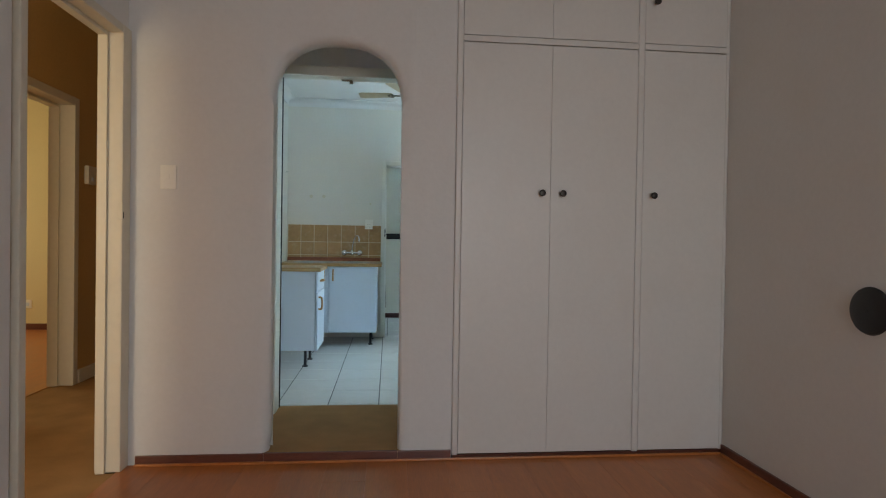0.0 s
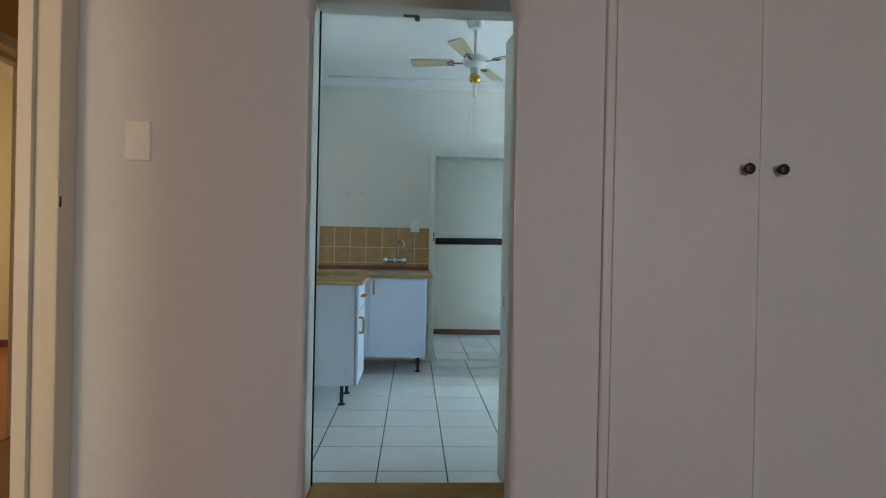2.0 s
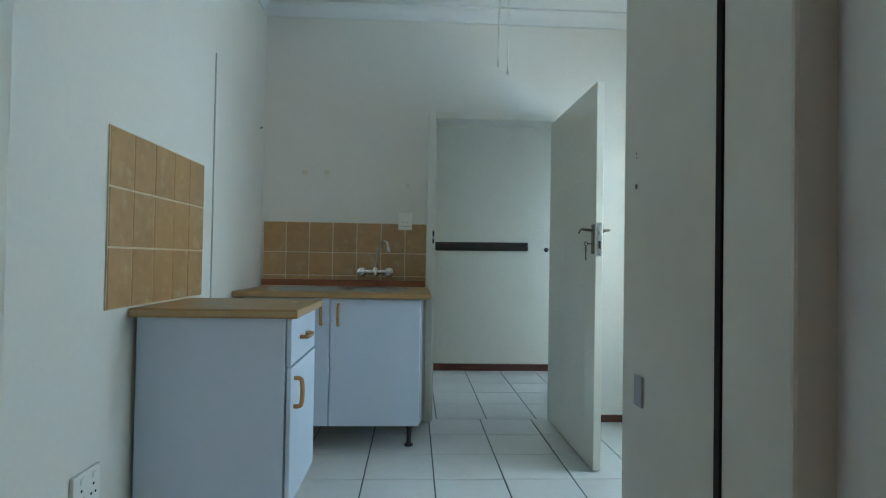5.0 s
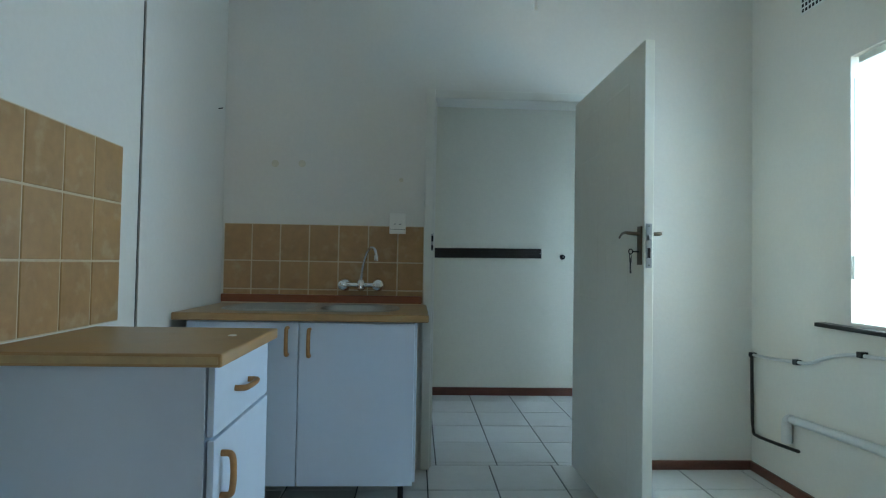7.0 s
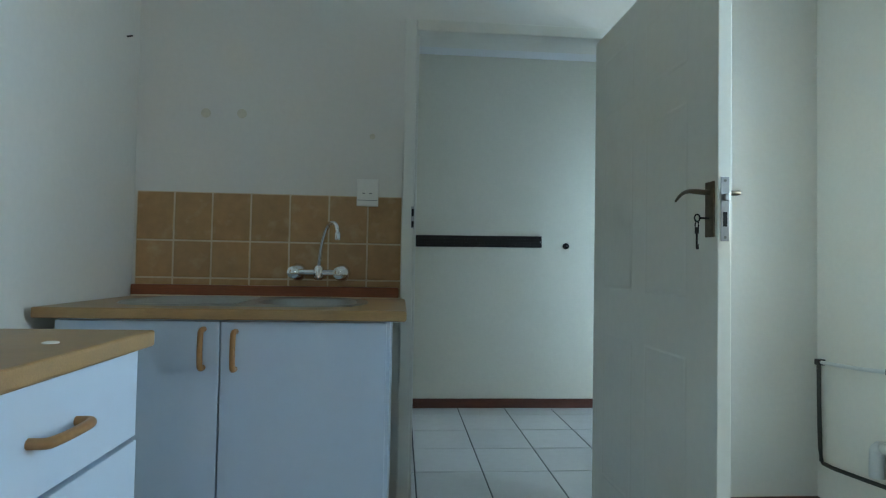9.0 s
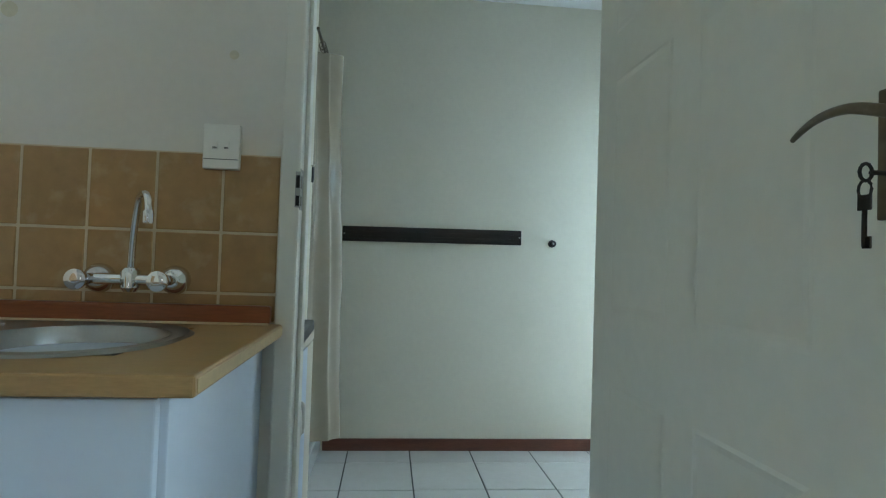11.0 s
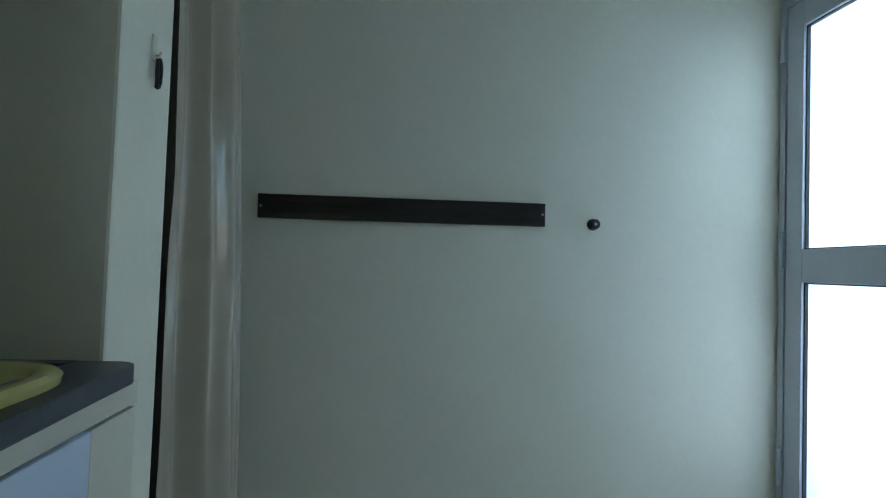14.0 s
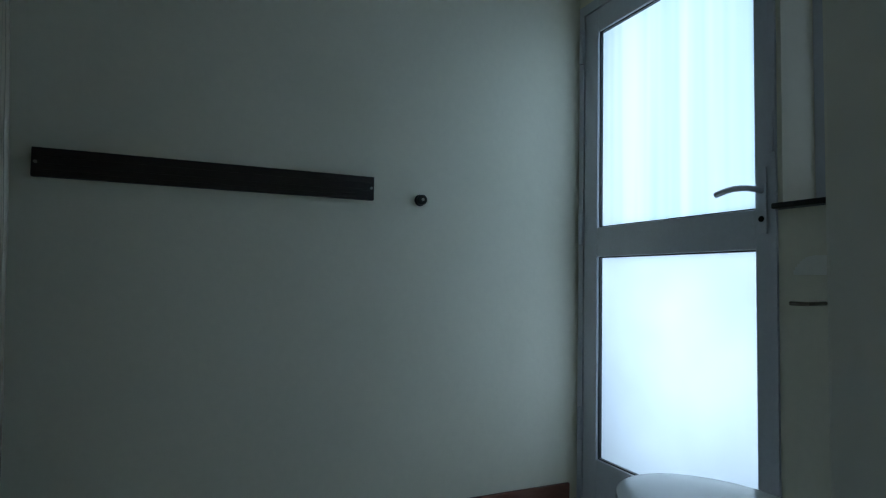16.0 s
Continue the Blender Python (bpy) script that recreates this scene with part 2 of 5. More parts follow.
def tube(points, r, n=10, smooth=0):
    """A round tube along a line of points."""
    pts = [Vector(p) for p in points]
    for _ in range(smooth):
        q = [pts[0]]
        for a, b in zip(pts, pts[1:]):
            q += [a * 0.75 + b * 0.25, a * 0.25 + b * 0.75]
        pts = q + [pts[-1]]
    bm = bmesh.new()
    rings = []
    taper = isinstance(r, tuple)
    up = Vector((0.13, 0.21, 0.97))
    for i, p in enumerate(pts):
        d = (pts[min(i + 1, len(pts) - 1)] - pts[max(i - 1, 0)]).normalized()
        u = d.cross(up).normalized()
        w = d.cross(u)
        q = r[0] + (r[1] - r[0]) * i / (len(pts) - 1) if taper else r
        rings.append([bm.verts.new(p + q * (u * math.cos(2 * math.pi * k / n) + w * math.sin(2 * math.pi * k / n))) for k in range(n)])
    for a, b in zip(rings, rings[1:]):
        for k in range(n):
            bm.faces.new((a[k], a[(k + 1) % n], b[(k + 1) % n], b[k]))
    bm.faces.new(rings[0][::-1])
    bm.faces.new(rings[-1])
    bmesh.ops.recalc_face_normals(bm, faces=bm.faces[:])
    return bm


def join(*bms):
    out = bmesh.new()
    for b in bms:
        me = bpy.data.meshes.new("tmp")
        b.to_mesh(me)
        b.free()
        out.from_mesh(me)
        bpy.data.meshes.remove(me)
    return out


def mesh_of(name, bm, material, smooth=False):
    me = bpy.data.meshes.new(name)
    bm.to_mesh(me)
    bm.free()
    me.materials.append(material)
    if smooth:
        for p in me.polygons:
            p.use_smooth = True
        me.set_sharp_from_angle(angle=radians(38))
    return me


def thing(name, at, label, category, group="", kind=""):
    ob = new(name)
    ob.empty_display_size = 0.05
    ob.location = at
    ORIGIN[ob] = Vector(at)
    return tagged(ob, label, category, group, kind)


def part(name, bm, material, parent, label="", smooth=False):
    o = ORIGIN[parent]
    bmesh.ops.translate(bm, verts=bm.verts[:], vec=-o)
    ob = new(name, mesh_of(name, bm, material, smooth))
    ob.parent = parent
    ORIGIN[ob] = o
    return tagged(ob, label)


def solid(name, bm, material, label="", category="", kind="structure", smooth=False):
    ob = new(name, mesh_of(name, bm, material, smooth))
    ORIGIN[ob] = Vector((0, 0, 0))
    return tagged(ob, label, category, "", kind)


# ---- plan ----
BED_L, BED_R, BED_BACK, BED_FRONT = -1.27, 1.75, -2.30, 2.97   # bedroom
BED_Z, PASS_Z, CEIL_Z = 0.05, 0.095, 2.80
ENTRY_Y0, ENTRY_Y1 = 3.68, 3.84                                # wall between passage and kitchen
KIT_L, KIT_R, KIT_BACK = -1.22, 1.755, 6.909
BATH_Y0, BATH_Y1, BATH_R, BATH_L = 7.056, 8.655, 1.87, -1.15

# ---- structure: bedroom ----
FL_Z = -0.20
solid("ground", boxes((-40, 40, -40, 40, -0.30, -0.22)), CONCRETE, "bare concrete and earth round the house", "ground")
solid("wall_bedroom_right", boxes((BED_R, BED_R + 0.2, BED_BACK, 3.68, FL_Z, 2.95)), PLASTER, "off-white painted plaster wall", "wall")
solid("wall_bedroom_rear", boxes((BED_L - 0.2, 0.2, BED_BACK - 0.2, BED_BACK, FL_Z, 2.95), (1.7, BED_R + 0.2, BED_BACK - 0.2, BED_BACK, FL_Z, 2.95), (0.2, 1.7, BED_BACK - 0.2, BED_BACK, FL_Z, 0.95), (0.2, 1.7, BED_BACK - 0.2, BED_BACK, 2.15, 2.95)), PLASTER, "off-white painted plaster wall with a window opening", "wall")
DOOR_Y0, DOOR_Y1 = 2.20, 2.885
solid("wall_bedroom_left", boxes((BED_L - 0.10, BED_L, BED_BACK, DOOR_Y0 - 0.06, FL_Z, 2.95), (BED_L - 0.10, BED_L, DOOR_Y1 + 0.075, 3.68, FL_Z, 2.95),
      (BED_L - 0.10, BED_L, DOOR_Y0 - 0.06, DOOR_Y1 + 0.075, 2.125, 2.95)), PLASTER, "off-white painted plaster wall with a doorway", "wall")


def arch_wall():
    bm = bmesh.new()
    x0, x1, xl, xr, y0, y1, top = BED_L, 0.3025, -0.594, 0.032, BED_FRONT, BED_FRONT + 0.11, 2.95
    box(bm, x0, xl - 0.06, y0, y1, FL_Z, top)
    box(bm, xr + 0.06, x1, y0, y1, FL_Z, top)
    cx, rx = (xl + xr) / 2, (xr - xl) / 2
    line = [(xl - 0.012, FL_Z), (xl - 0.012, 0.12), (xl, 0.20), (xl, 1.2)]
    N = 28
    for i in range(N + 1):
        a = math.pi - math.pi * i / N
        c, s = math.cos(a), math.sin(a)
        line.append((cx + rx * math.copysign(abs(c) ** 0.86, c) if abs(c) > 1e-6 else cx, 1.80 + 0.325 * abs(s) ** 0.80))
    line += [(xr, 1.2), (xr, FL_Z)]
    outer = []
    for (x, z) in line:
        if z < 1.81 and x < cx:
            outer.append((xl - 0.06, z))
        elif z < 1.81:
            outer.append((xr + 0.06, z))
        else:
            outer.append((xl - 0.06 + (x - xl) / (xr - xl) * (xr - xl + 0.12), top))
    f0 = [bm.verts.new((x, y0, z)) for x, z in line]
    f1 = [bm.verts.new((x, y1, z)) for x, z in line]
    o0 = [bm.verts.new((x, y0, z)) for x, z in outer]
    o1 = [bm.verts.new((x, y1, z)) for x, z in outer]
    lips, back_lips = [], []
    for i in range(len(line) - 1):
        bm.faces.new((f0[i], f0[i + 1], o0[i + 1], o0[i]))
        bm.faces.new((f1[i + 1], f1[i], o1[i], o1[i + 1]))
        bm.faces.new((f0[i + 1], f0[i], f1[i], f1[i + 1]))
        lips.append(bm.edges.get((f0[i], f0[i + 1])))
        back_lips.append(bm.edges.get((f1[i], f1[i + 1])))
    bmesh.ops.bevel(bm, geom=lips, offset=0.036, segments=2, affect="EDGES", profile=0.4)
    bmesh.ops.bevel(bm, geom=[e for e in back_lips if e.is_valid], offset=0.03, segments=4, affect="EDGES", profile=0.5)
    bmesh.ops.recalc_face_normals(bm, faces=bm.faces[:])
    return bm


solid("wall_arch", arch_wall(), PLASTER, "off-white plaster wall with a narrow rounded archway", "wall", smooth=True)
solid("ceiling_bedroom", boxes((BED_L - 0.2, BED_R + 0.2, BED_BACK - 0.2, 3.68, 2.75, 2.95)), CEIL, "white plaster ceiling", "ceiling")
solid("slab_bedroom", boxes((BED_L - 0.10, BED_R, BED_BACK, BED_FRONT + 0.02, FL_Z, BED_Z - 0.012)), GROUT, "concrete slab under the laminate", "floor")
# passage behind the arch


def splay(x0, x1, out, y0, y1, z0, z1):
    """An upright wall slab whose face runs from (x0, y0) to (x1, y1)."""
    bm = bmesh.new()
    foot = [(x0, y0), (x1, y1), (x1 + out, y1), (x0 + out, y0)]
    lo = [bm.verts.new((x, y, z0)) for x, y in foot]
    hi = [bm.verts.new((x, y, z1)) for x, y in foot]
    bm.faces.new(lo)
    bm.faces.new(hi)
    for i in range(4):
        bm.faces.new((lo[i], lo[(i + 1) % 4], hi[(i + 1) % 4], hi[i]))
    bmesh.ops.recalc_face_normals(bm, faces=bm.faces[:])
    return bm


solid("wall_passage_left", splay(-0.600, -0.752, -0.10, BED_FRONT + 0.108, ENTRY_Y0 - 0.002, FL_Z, 2.33), PLASTER, "white plaster splayed passage wall", "wall")
solid("wall_passage_right", splay(0.040, 0.249, 0.06, BED_FRONT + 0.108, ENTRY_Y0 - 0.002, FL_Z, 2.33), PLASTER, "white plaster splayed passage wall", "wall")
solid("ceiling_passage", boxes((-0.95, 0.30, BED_FRONT + 0.111, ENTRY_Y0 - 0.003, 2.33, 2.45)), PLASTER, "white plaster passage soffit", "ceiling")
solid("floor_passage", boxes((-0.86, 0.28, BED_FRONT + 0.004, 3.78, FL_Z, PASS_Z), bevel=0.008), CARPET, "brown carpet over the raised passage floor", "floor")
solid("step_edge", boxes((-0.62, 0.032, BED_FRONT - 0.014, BED_FRONT + 0.003, BED_Z, PASS_Z + 0.004), bevel=0.003), SKIRT, "dark red stained timber step edge", "step")
solid("baseboard_bedroom", boxes((-1.22, -0.622, BED_FRONT - 0.014, BED_FRONT - 0.001, BED_Z, PASS_Z + 0.002), (0.034, 0.30, BED_FRONT - 0.014, BED_FRONT - 0.001, BED_Z, PASS_Z + 0.002), bevel=0.003), SKIRT, "thin dark red skirting strip", "baseboard")
solid("baseboard_bedroom_right", boxes((BED_R - 0.016, BED_R - 0.001, BED_BACK, 2.955, BED_Z, BED_Z + 0.05), bevel=0.004), SKIRT, "thin dark stained skirting strip", "baseboard")
solid("trim_quarter_round", boxes((-1.22, 0.31, BED_FRONT - 0.028, BED_FRONT - 0.015, BED_Z, BED_Z + 0.012), (0.31, 1.73, BED_FRONT - 0.030, BED_FRONT - 0.016, BED_Z, BED_Z + 0.012), (BED_R - 0.03, BED_R - 0.017, BED_BACK, 2.93, BED_Z, BED_Z + 0.012), bevel=0.004), LAMINATE, "orange wood quarter-round floor trim", "trim")

# ---- structure: hall and far room ----
HALL_L = -2.33
solid("floor_hall", boxes((-2.55, BED_L - 0.10, 0.6, 7.4, FL_Z, BED_Z - 0.004), (BED_L - 0.0998, BED_L - 0.006, DOOR_Y0, DOOR_Y1, FL_Z, BED_Z - 0.004)), CARPET, "worn brown hall carpet", "floor")
solid("wall_hall_end", boxes((-2.55, BED_L, 7.2, 7.4, FL_Z, 2.95)), PLASTER_HALL, "ochre painted hall wall", "wall")
# the opening here is made up, to let the added hall lamp in
solid("wall_hall_near", boxes((-2.55, -2.28, 0.5, 0.62, FL_Z, 2.95), (-1.44, BED_L - 0.10, 0.5, 0.62, FL_Z, 2.95), (-2.28, -1.44, 0.5, 0.62, 2.15, 2.95)), PLASTER_HALL, "ochre painted hall wall with an unseen opening for the fill lamp", "wall")
solid("wall_hall_kitchen", boxes((BED_L - 0.14, KIT_L - 0.02, 3.68, 7.3, FL_Z, 2.95)), PLASTER_HALL, "ochre painted hall wall", "wall")
solid("ceiling_hall", boxes((-2.55, BED_L - 0.14, 0.5, 7.4, 2.75, 2.95)), CEIL, "white hall ceiling", "ceiling")
HD0, HD1 = 3.70, 4.50
solid("wall_hall_left", boxes((HALL_L - 0.16, HALL_L, 0.6, HD0 - 0.07, FL_Z, 2.95), (HALL_L - 0.16, HALL_L, HD1 + 0.07, 7.2, FL_Z, 2.95), (HALL_L - 0.16, HALL_L, HD0 - 0.07, HD1 + 0.07, 2.16, 2.95)), PLASTER_HALL, "ochre painted hall wall with a doorway", "wall")
solid("floor_far_room", boxes((-6.0, HALL_L - 0.14, 2.0, 7.2, FL_Z, BED_Z)), LAMINATE, "orange wood laminate floor in the far room", "floor")
solid("wall_far_room", boxes((-6.2, HALL_L - 0.16, 7.15, 7.35, FL_Z, 2.95)), PLASTER_ROOM, "cream painted far room wall", "wall")
solid("wall_far_room_near", boxes((-6.2, HALL_L - 0.16, 2.0, 2.2, FL_Z, 2.95)), PLASTER_ROOM, "cream painted far room wall", "wall")
solid("wall_far_room_left", boxes((-6.2, -6.0, 2.2, 4.7, FL_Z, 2.95), (-6.2, -6.0, 6.1, 7.15, FL_Z, 2.95), (-6.2, -6.0, 4.7, 6.1, FL_Z, 1.0), (-6.2, -6.0, 4.7, 6.1, 2.15, 2.95)), PLASTER_ROOM, "cream painted wall with a window opening", "wall")
solid("ceiling_far_room", boxes((-6.2, HALL_L - 0.16, 2.0, 7.4, 2.75, 2.95)), CEIL, "white far room ceiling", "ceiling")
solid("baseboard_far_room", boxes((-6.0, HALL_L - 0.18, 7.135, 7.149, BED_Z, BED_Z + 0.07)), SKIRT, "dark stained skirting board", "baseboard")
solid("baseboard_hall", boxes((HALL_L + 0.001, HALL_L + 0.018, HD1 + 0.075, 7.2, BED_Z, BED_Z + 0.10), bevel=0.005), CREAM, "cream painted hall skirting board", "baseboard")

# ---- structure: kitchen ----
EX0, EX1, EZ = -0.695, 0.197, 2.155
solid("wall_entry", boxes((BED_L, EX0 - 0.06, ENTRY_Y0, ENTRY_Y1, FL_Z, 2.95), (EX1 + 0.06, KIT_R + 0.2, ENTRY_Y0, ENTRY_Y1, FL_Z, 2.95), (EX0 - 0.06, EX1 + 0.06, ENTRY_Y0, ENTRY_Y0 + 0.085, EZ + 0.06, 2.95)), PLASTER, "white plaster wall round the kitchen doorway", "wall")
solid("wall_kitchen_left", boxes((KIT_L - 0.16, KIT_L, ENTRY_Y1, 5.976, FL_Z, 2.95), (KIT_L - 0.16, KIT_L, 5.997, BATH_Y0, FL_Z, 2.95), (KIT_L - 0.16, KIT_L, 5.976, 5.997, 2.125, 2.95), (KIT_L - 0.16, KIT_L - 0.10, 5.976, 5.997, FL_Z, 2.125)), PLASTER_KIT, "white plaster kitchen wall with a narrow dark joint", "wall")
# near-black inlay: the groove's deep shade given as colour
solid("wall_joint_shade", boxes((KIT_L - 0.099, KIT_L - 0.006, 5.977, 5.996, 0.0, 2.124)), DARKGAP, "near-black fill for the shade inside a plaster joint", "joint")
WY0, WY1, WZ0, WZ1 = 5.10, 6.177, 0.90, 2.08
solid("wall_kitchen_right", boxes((KIT_R, KIT_R + 0.22, ENTRY_Y1, WY0, FL_Z, 2.95), (KIT_R, KIT_R + 0.22, WY1, BATH_Y0, FL_Z, 2.95), (KIT_R, KIT_R + 0.22, WY0, WY1, FL_Z, WZ0), (KIT_R, KIT_R + 0.22, WY0, WY1, WZ1, 2.95)), PLASTER_KIT, "white plaster kitchen wall with a window opening", "wall")
BX0, BX1, BZ = -0.068, 0.99, 2.05
solid("wall_kitchen_back", boxes((KIT_L, BX0 - 0.05, KIT_BACK, BATH_Y0, FL_Z, 2.95), (BX1 + 0.05, KIT_R + 0.3, KIT_BACK, BATH_Y0, FL_Z, 2.95), (BX0 - 0.05, BX1 + 0.05, KIT_BACK, BATH_Y0, BZ + 0.05, 2.95)), PLASTER_KIT, "white plaster wall between kitchen and bathroom", "wall")
solid("ceiling_kitchen", boxes((KIT_L - 0.16, KIT_R + 0.2, ENTRY_Y1, KIT_BACK, CEIL_Z, 2.95)), CEIL, "white kitchen ceiling board", "ceiling")


def cornice(p, q, inward, drop=0.085, out=0.085, z=CEIL_Z):
    """A coved ceiling moulding from p to q."""
    bm = bmesh.new()
    prof = [(0.0, -drop), (0.012, -drop)]
    for i in range(7):
        a = math.pi / 2 * i / 6
        prof.append((0.014 + (out - 0.03) * (1 - math.cos(a)), -drop + 0.012 + (drop - 0.024) * math.sin(a)))
    prof += [(out, -0.010), (out, -0.001), (0.0, -0.001)]
    rows = []
    for base in (p, q):
        rows.append([bm.verts.new((base[0] + inward[0] * d, base[1] + inward[1] * d, z + h)) for d, h in prof])
    k = len(prof)
    for i in range(k):
        bm.faces.new((rows[0][i], rows[0][(i + 1) % k], rows[1][(i + 1) % k], rows[1][i]))
    bm.faces.new(rows[0][::-1])
    bm.faces.new(rows[1])
    bmesh.ops.recalc_face_normals(bm, faces=bm.faces[:])
    return bm


solid("trim_cornice_back", cornice((KIT_L, KIT_BACK), (KIT_R, KIT_BACK), (0, -1)), CEIL, "white coved ceiling cornice", "cornice", smooth=True)
solid("trim_cornice_left", cornice((KIT_L, ENTRY_Y1), (KIT_L, KIT_BACK - 0.085), (1, 0)), CEIL, "white coved ceiling cornice", "cornice", smooth=True)
solid("trim_cornice_right", cornice((KIT_R, ENTRY_Y1), (KIT_R, KIT_BACK - 0.085), (-1, 0)), CEIL, "white coved ceiling cornice", "cornice", smooth=True)
solid("baseboard_kitchen_back", boxes((BX1 + 0.06, KIT_R - 0.001, KIT_BACK - 0.018, KIT_BACK - 0.001, 0.0, 0.05), bevel=0.004), SKIRT, "dark red-brown stained skirting", "baseboard")
solid("baseboard_kitchen_right", boxes((KIT_R - 0.018, KIT_R - 0.001, ENTRY_Y1, KIT_BACK - 0.019, 0.0, 0.05), bevel=0.004), SKIRT, "dark red-brown stained skirting", "baseboard")
solid("baseboard_kitchen_left", boxes((KIT_L + 0.001, KIT_L + 0.018, ENTRY_Y1, KIT_BACK - 0.02, 0.0, 0.05), bevel=0.004), SKIRT, "dark red-brown stained skirting", "baseboard")

# ---- structure: bathroom ----
GY0, GY1, GZ = 7.75, 8.647, 2.12
BWY0, BWY1, BWZ0 = 7.20, 7.735, 1.146
solid("wall_bath_back", boxes((BATH_L - 0.1, BATH_R + 0.2, BATH_Y1, BATH_Y1 + 0.2, FL_Z, 2.95)), PLASTER_BATH, "white plaster bathroom wall with faint yellowing", "wall")
solid("wall_bath_left", boxes((BATH_L - 0.1, BATH_L, BATH_Y0, BATH_Y1, FL_Z, 2.95)), PLASTER_BATH, "white plaster bathroom wall", "wall")
solid("wall_bath_right", boxes((BATH_R, BATH_R + 0.2, BATH_Y0, BWY0, FL_Z, 2.95), (BATH_R, BATH_R + 0.2, BWY0, GY0, FL_Z, BWZ0), (BATH_R, BATH_R + 0.2, BWY1, GY0, BWZ0, 2.95), (BATH_R, BATH_R + 0.2, BWY0, BWY1, 2.1, 2.95),
      (BATH_R, BATH_R + 0.2, GY0, BATH_Y1, GZ, 2.95)), PLASTER_BATH, "white plaster bathroom wall with a door and a small window", "wall")
solid("ceiling_bath", boxes((BATH_L, BATH_R, BATH_Y0, BATH_Y1, 2.62, 2.8)), CEIL, "white bathroom ceiling", "ceiling")
solid("beam_bath", boxes((1.72, BATH_R - 0.002, BATH_Y0, BATH_Y1 - 0.002, 2.16, 2.62), bevel=0.006), PLASTER_BATH, "white plastered lintel over the glass door", "lintel")
solid("partition_shower", boxes((BATH_L, -0.20, 7.805, 8.075, FL_Z, 2.62), bevel=0.008), PLASTER_BATH, "white plastered shower partition", "wall")
solid("baseboard_bath", boxes((-0.17, BATH_R - 0.05, BATH_Y1 - 0.016, BATH_Y1 - 0.001, 0.0, 0.068), bevel=0.004), SKIRT, "dark red-brown stained skirting", "baseboard")
solid("shower_kerb", boxes((-0.27, -0.18, 8.076, BATH_Y1 - 0.001, 0.0, 0.13), bevel=0.012), CERAMIC, "white tiled shower kerb", "kerb")
# plain dark brown sheets on the left and back shower walls
solid("shower_lining", boxes((BATH_L + 0.001, BATH_L + 0.012, 8.145, BATH_Y1 - 0.02, 0.0, 2.1), (BATH_L + 0.013, -0.28, BATH_Y1 - 0.014, BATH_Y1 - 0.002, 0.0, 2.1)), SHOWER, "plain dark brown shower lining", "wall")

# ---- bedroom: wardrobe and fittings ----
def knob(parent, x, y, z):
    part("knob", lathe([(0.006, 0.0), (0.006, -0.012), (0.009, -0.014), (0.016, -0.020), (0.0175, -0.027), (0.014, -0.032), (0.006, -0.034)], 18, "y", (x, y, z)), KNOB, parent, "dark pewter ball knob", True)


def wardrobe():
    w = thing("built_in_wardrobe", (1.0, 2.97, BED_Z), "white painted built-in wardrobe with dark knobs, closed", "wardrobe")
    y = BED_FRONT
    part("carcass", boxes((0.302, 1.748, y + 0.03, 3.66, 0.09, 2.74)), WARD, w)
    part("plinth", boxes((0.312, 1.748, y + 0.0, y + 0.028, BED_Z, 0.068)), SKIRT, w, "dark recessed plinth")
    part("stile", boxes((0.304, 0.3345, y - 0.013, y + 0.03, 0.07, 2.74), bevel=0.007, seg=3), WARD, w)
    part("stile", boxes((1.2475, 1.2805, y - 0.012, y + 0.03, 0.07, 2.74), bevel=0.007, seg=3), WARD, w)
    part("stile", boxes((1.728, 1.749, y - 0.006, y + 0.03, 0.07, 2.74), bevel=0.007, seg=3), WARD, w)
    part("rail", boxes((0.334, 1.247, y - 0.011, y + 0.029, 2.158, 2.188), bevel=0.003), WARD, w)
    part("rail", boxes((1.281, 1.727, y - 0.011, y + 0.029, 2.158, 2.188), bevel=0.003), WARD, w)
    for x0, x1, kx, ku in ((0.336, 0.7922, 0.745, 0.745), (0.7932, 1.2463, 0.852, 0.852), (1.2818, 1.7265, 1.335, 1.335)):
        d = part("door", boxes((x0, x1, y - 0.008, y + 0.014, 0.076, 2.154), bevel=0.0025), WARD, w)
        knob(d, kx, y - 0.009, 1.402)
        d = part("upper_door", boxes((x0, x1, y - 0.008, y + 0.014, 2.192, 2.73), bevel=0.0025), WARD, w)
        knob(d, ku, y - 0.009, 2.40)


wardrobe()


def door_frame_x(name, x_face, x_back, y0, y1, ztop, zbot, m, label, th=0.06, far=0.06):
    """A timber frame in a wall that runs along y; the opening is y0..y1."""
    f = thing(name, ((x_face + x_back) / 2, y0, zbot), label, "door frame", kind="structure")
    xa, xb = min(x_face, x_back), max(x_face, x_back)
    for n, ya, yb in (("jamb", y0 - th, y0), ("jamb", y1, y1 + far)):
        part(n, boxes((xa, xb, ya, yb, zbot, ztop + th), bevel=0.006), m, f)
    part("head", boxes((xa, xb, y0 + 0.0005, y1 - 0.0005, ztop, ztop + th), bevel=0.006), m, f)
    mid = xa + (xb - xa) * 0.45
    part("door_stop", join(boxes((xa + 0.012, mid, y0 + 0.0005, y0 + 0.018, zbot, ztop - 0.001), bevel=0.003), boxes((xa + 0.012, mid, y1 - 0.018, y1 - 0.0005, zbot, ztop - 0.001), bevel=0.003), boxes((xa + 0.012, mid, y0 + 0.02, y1 - 0.02, ztop - 0.018, ztop - 0.0005), bevel=0.003)), m, f)
    return f


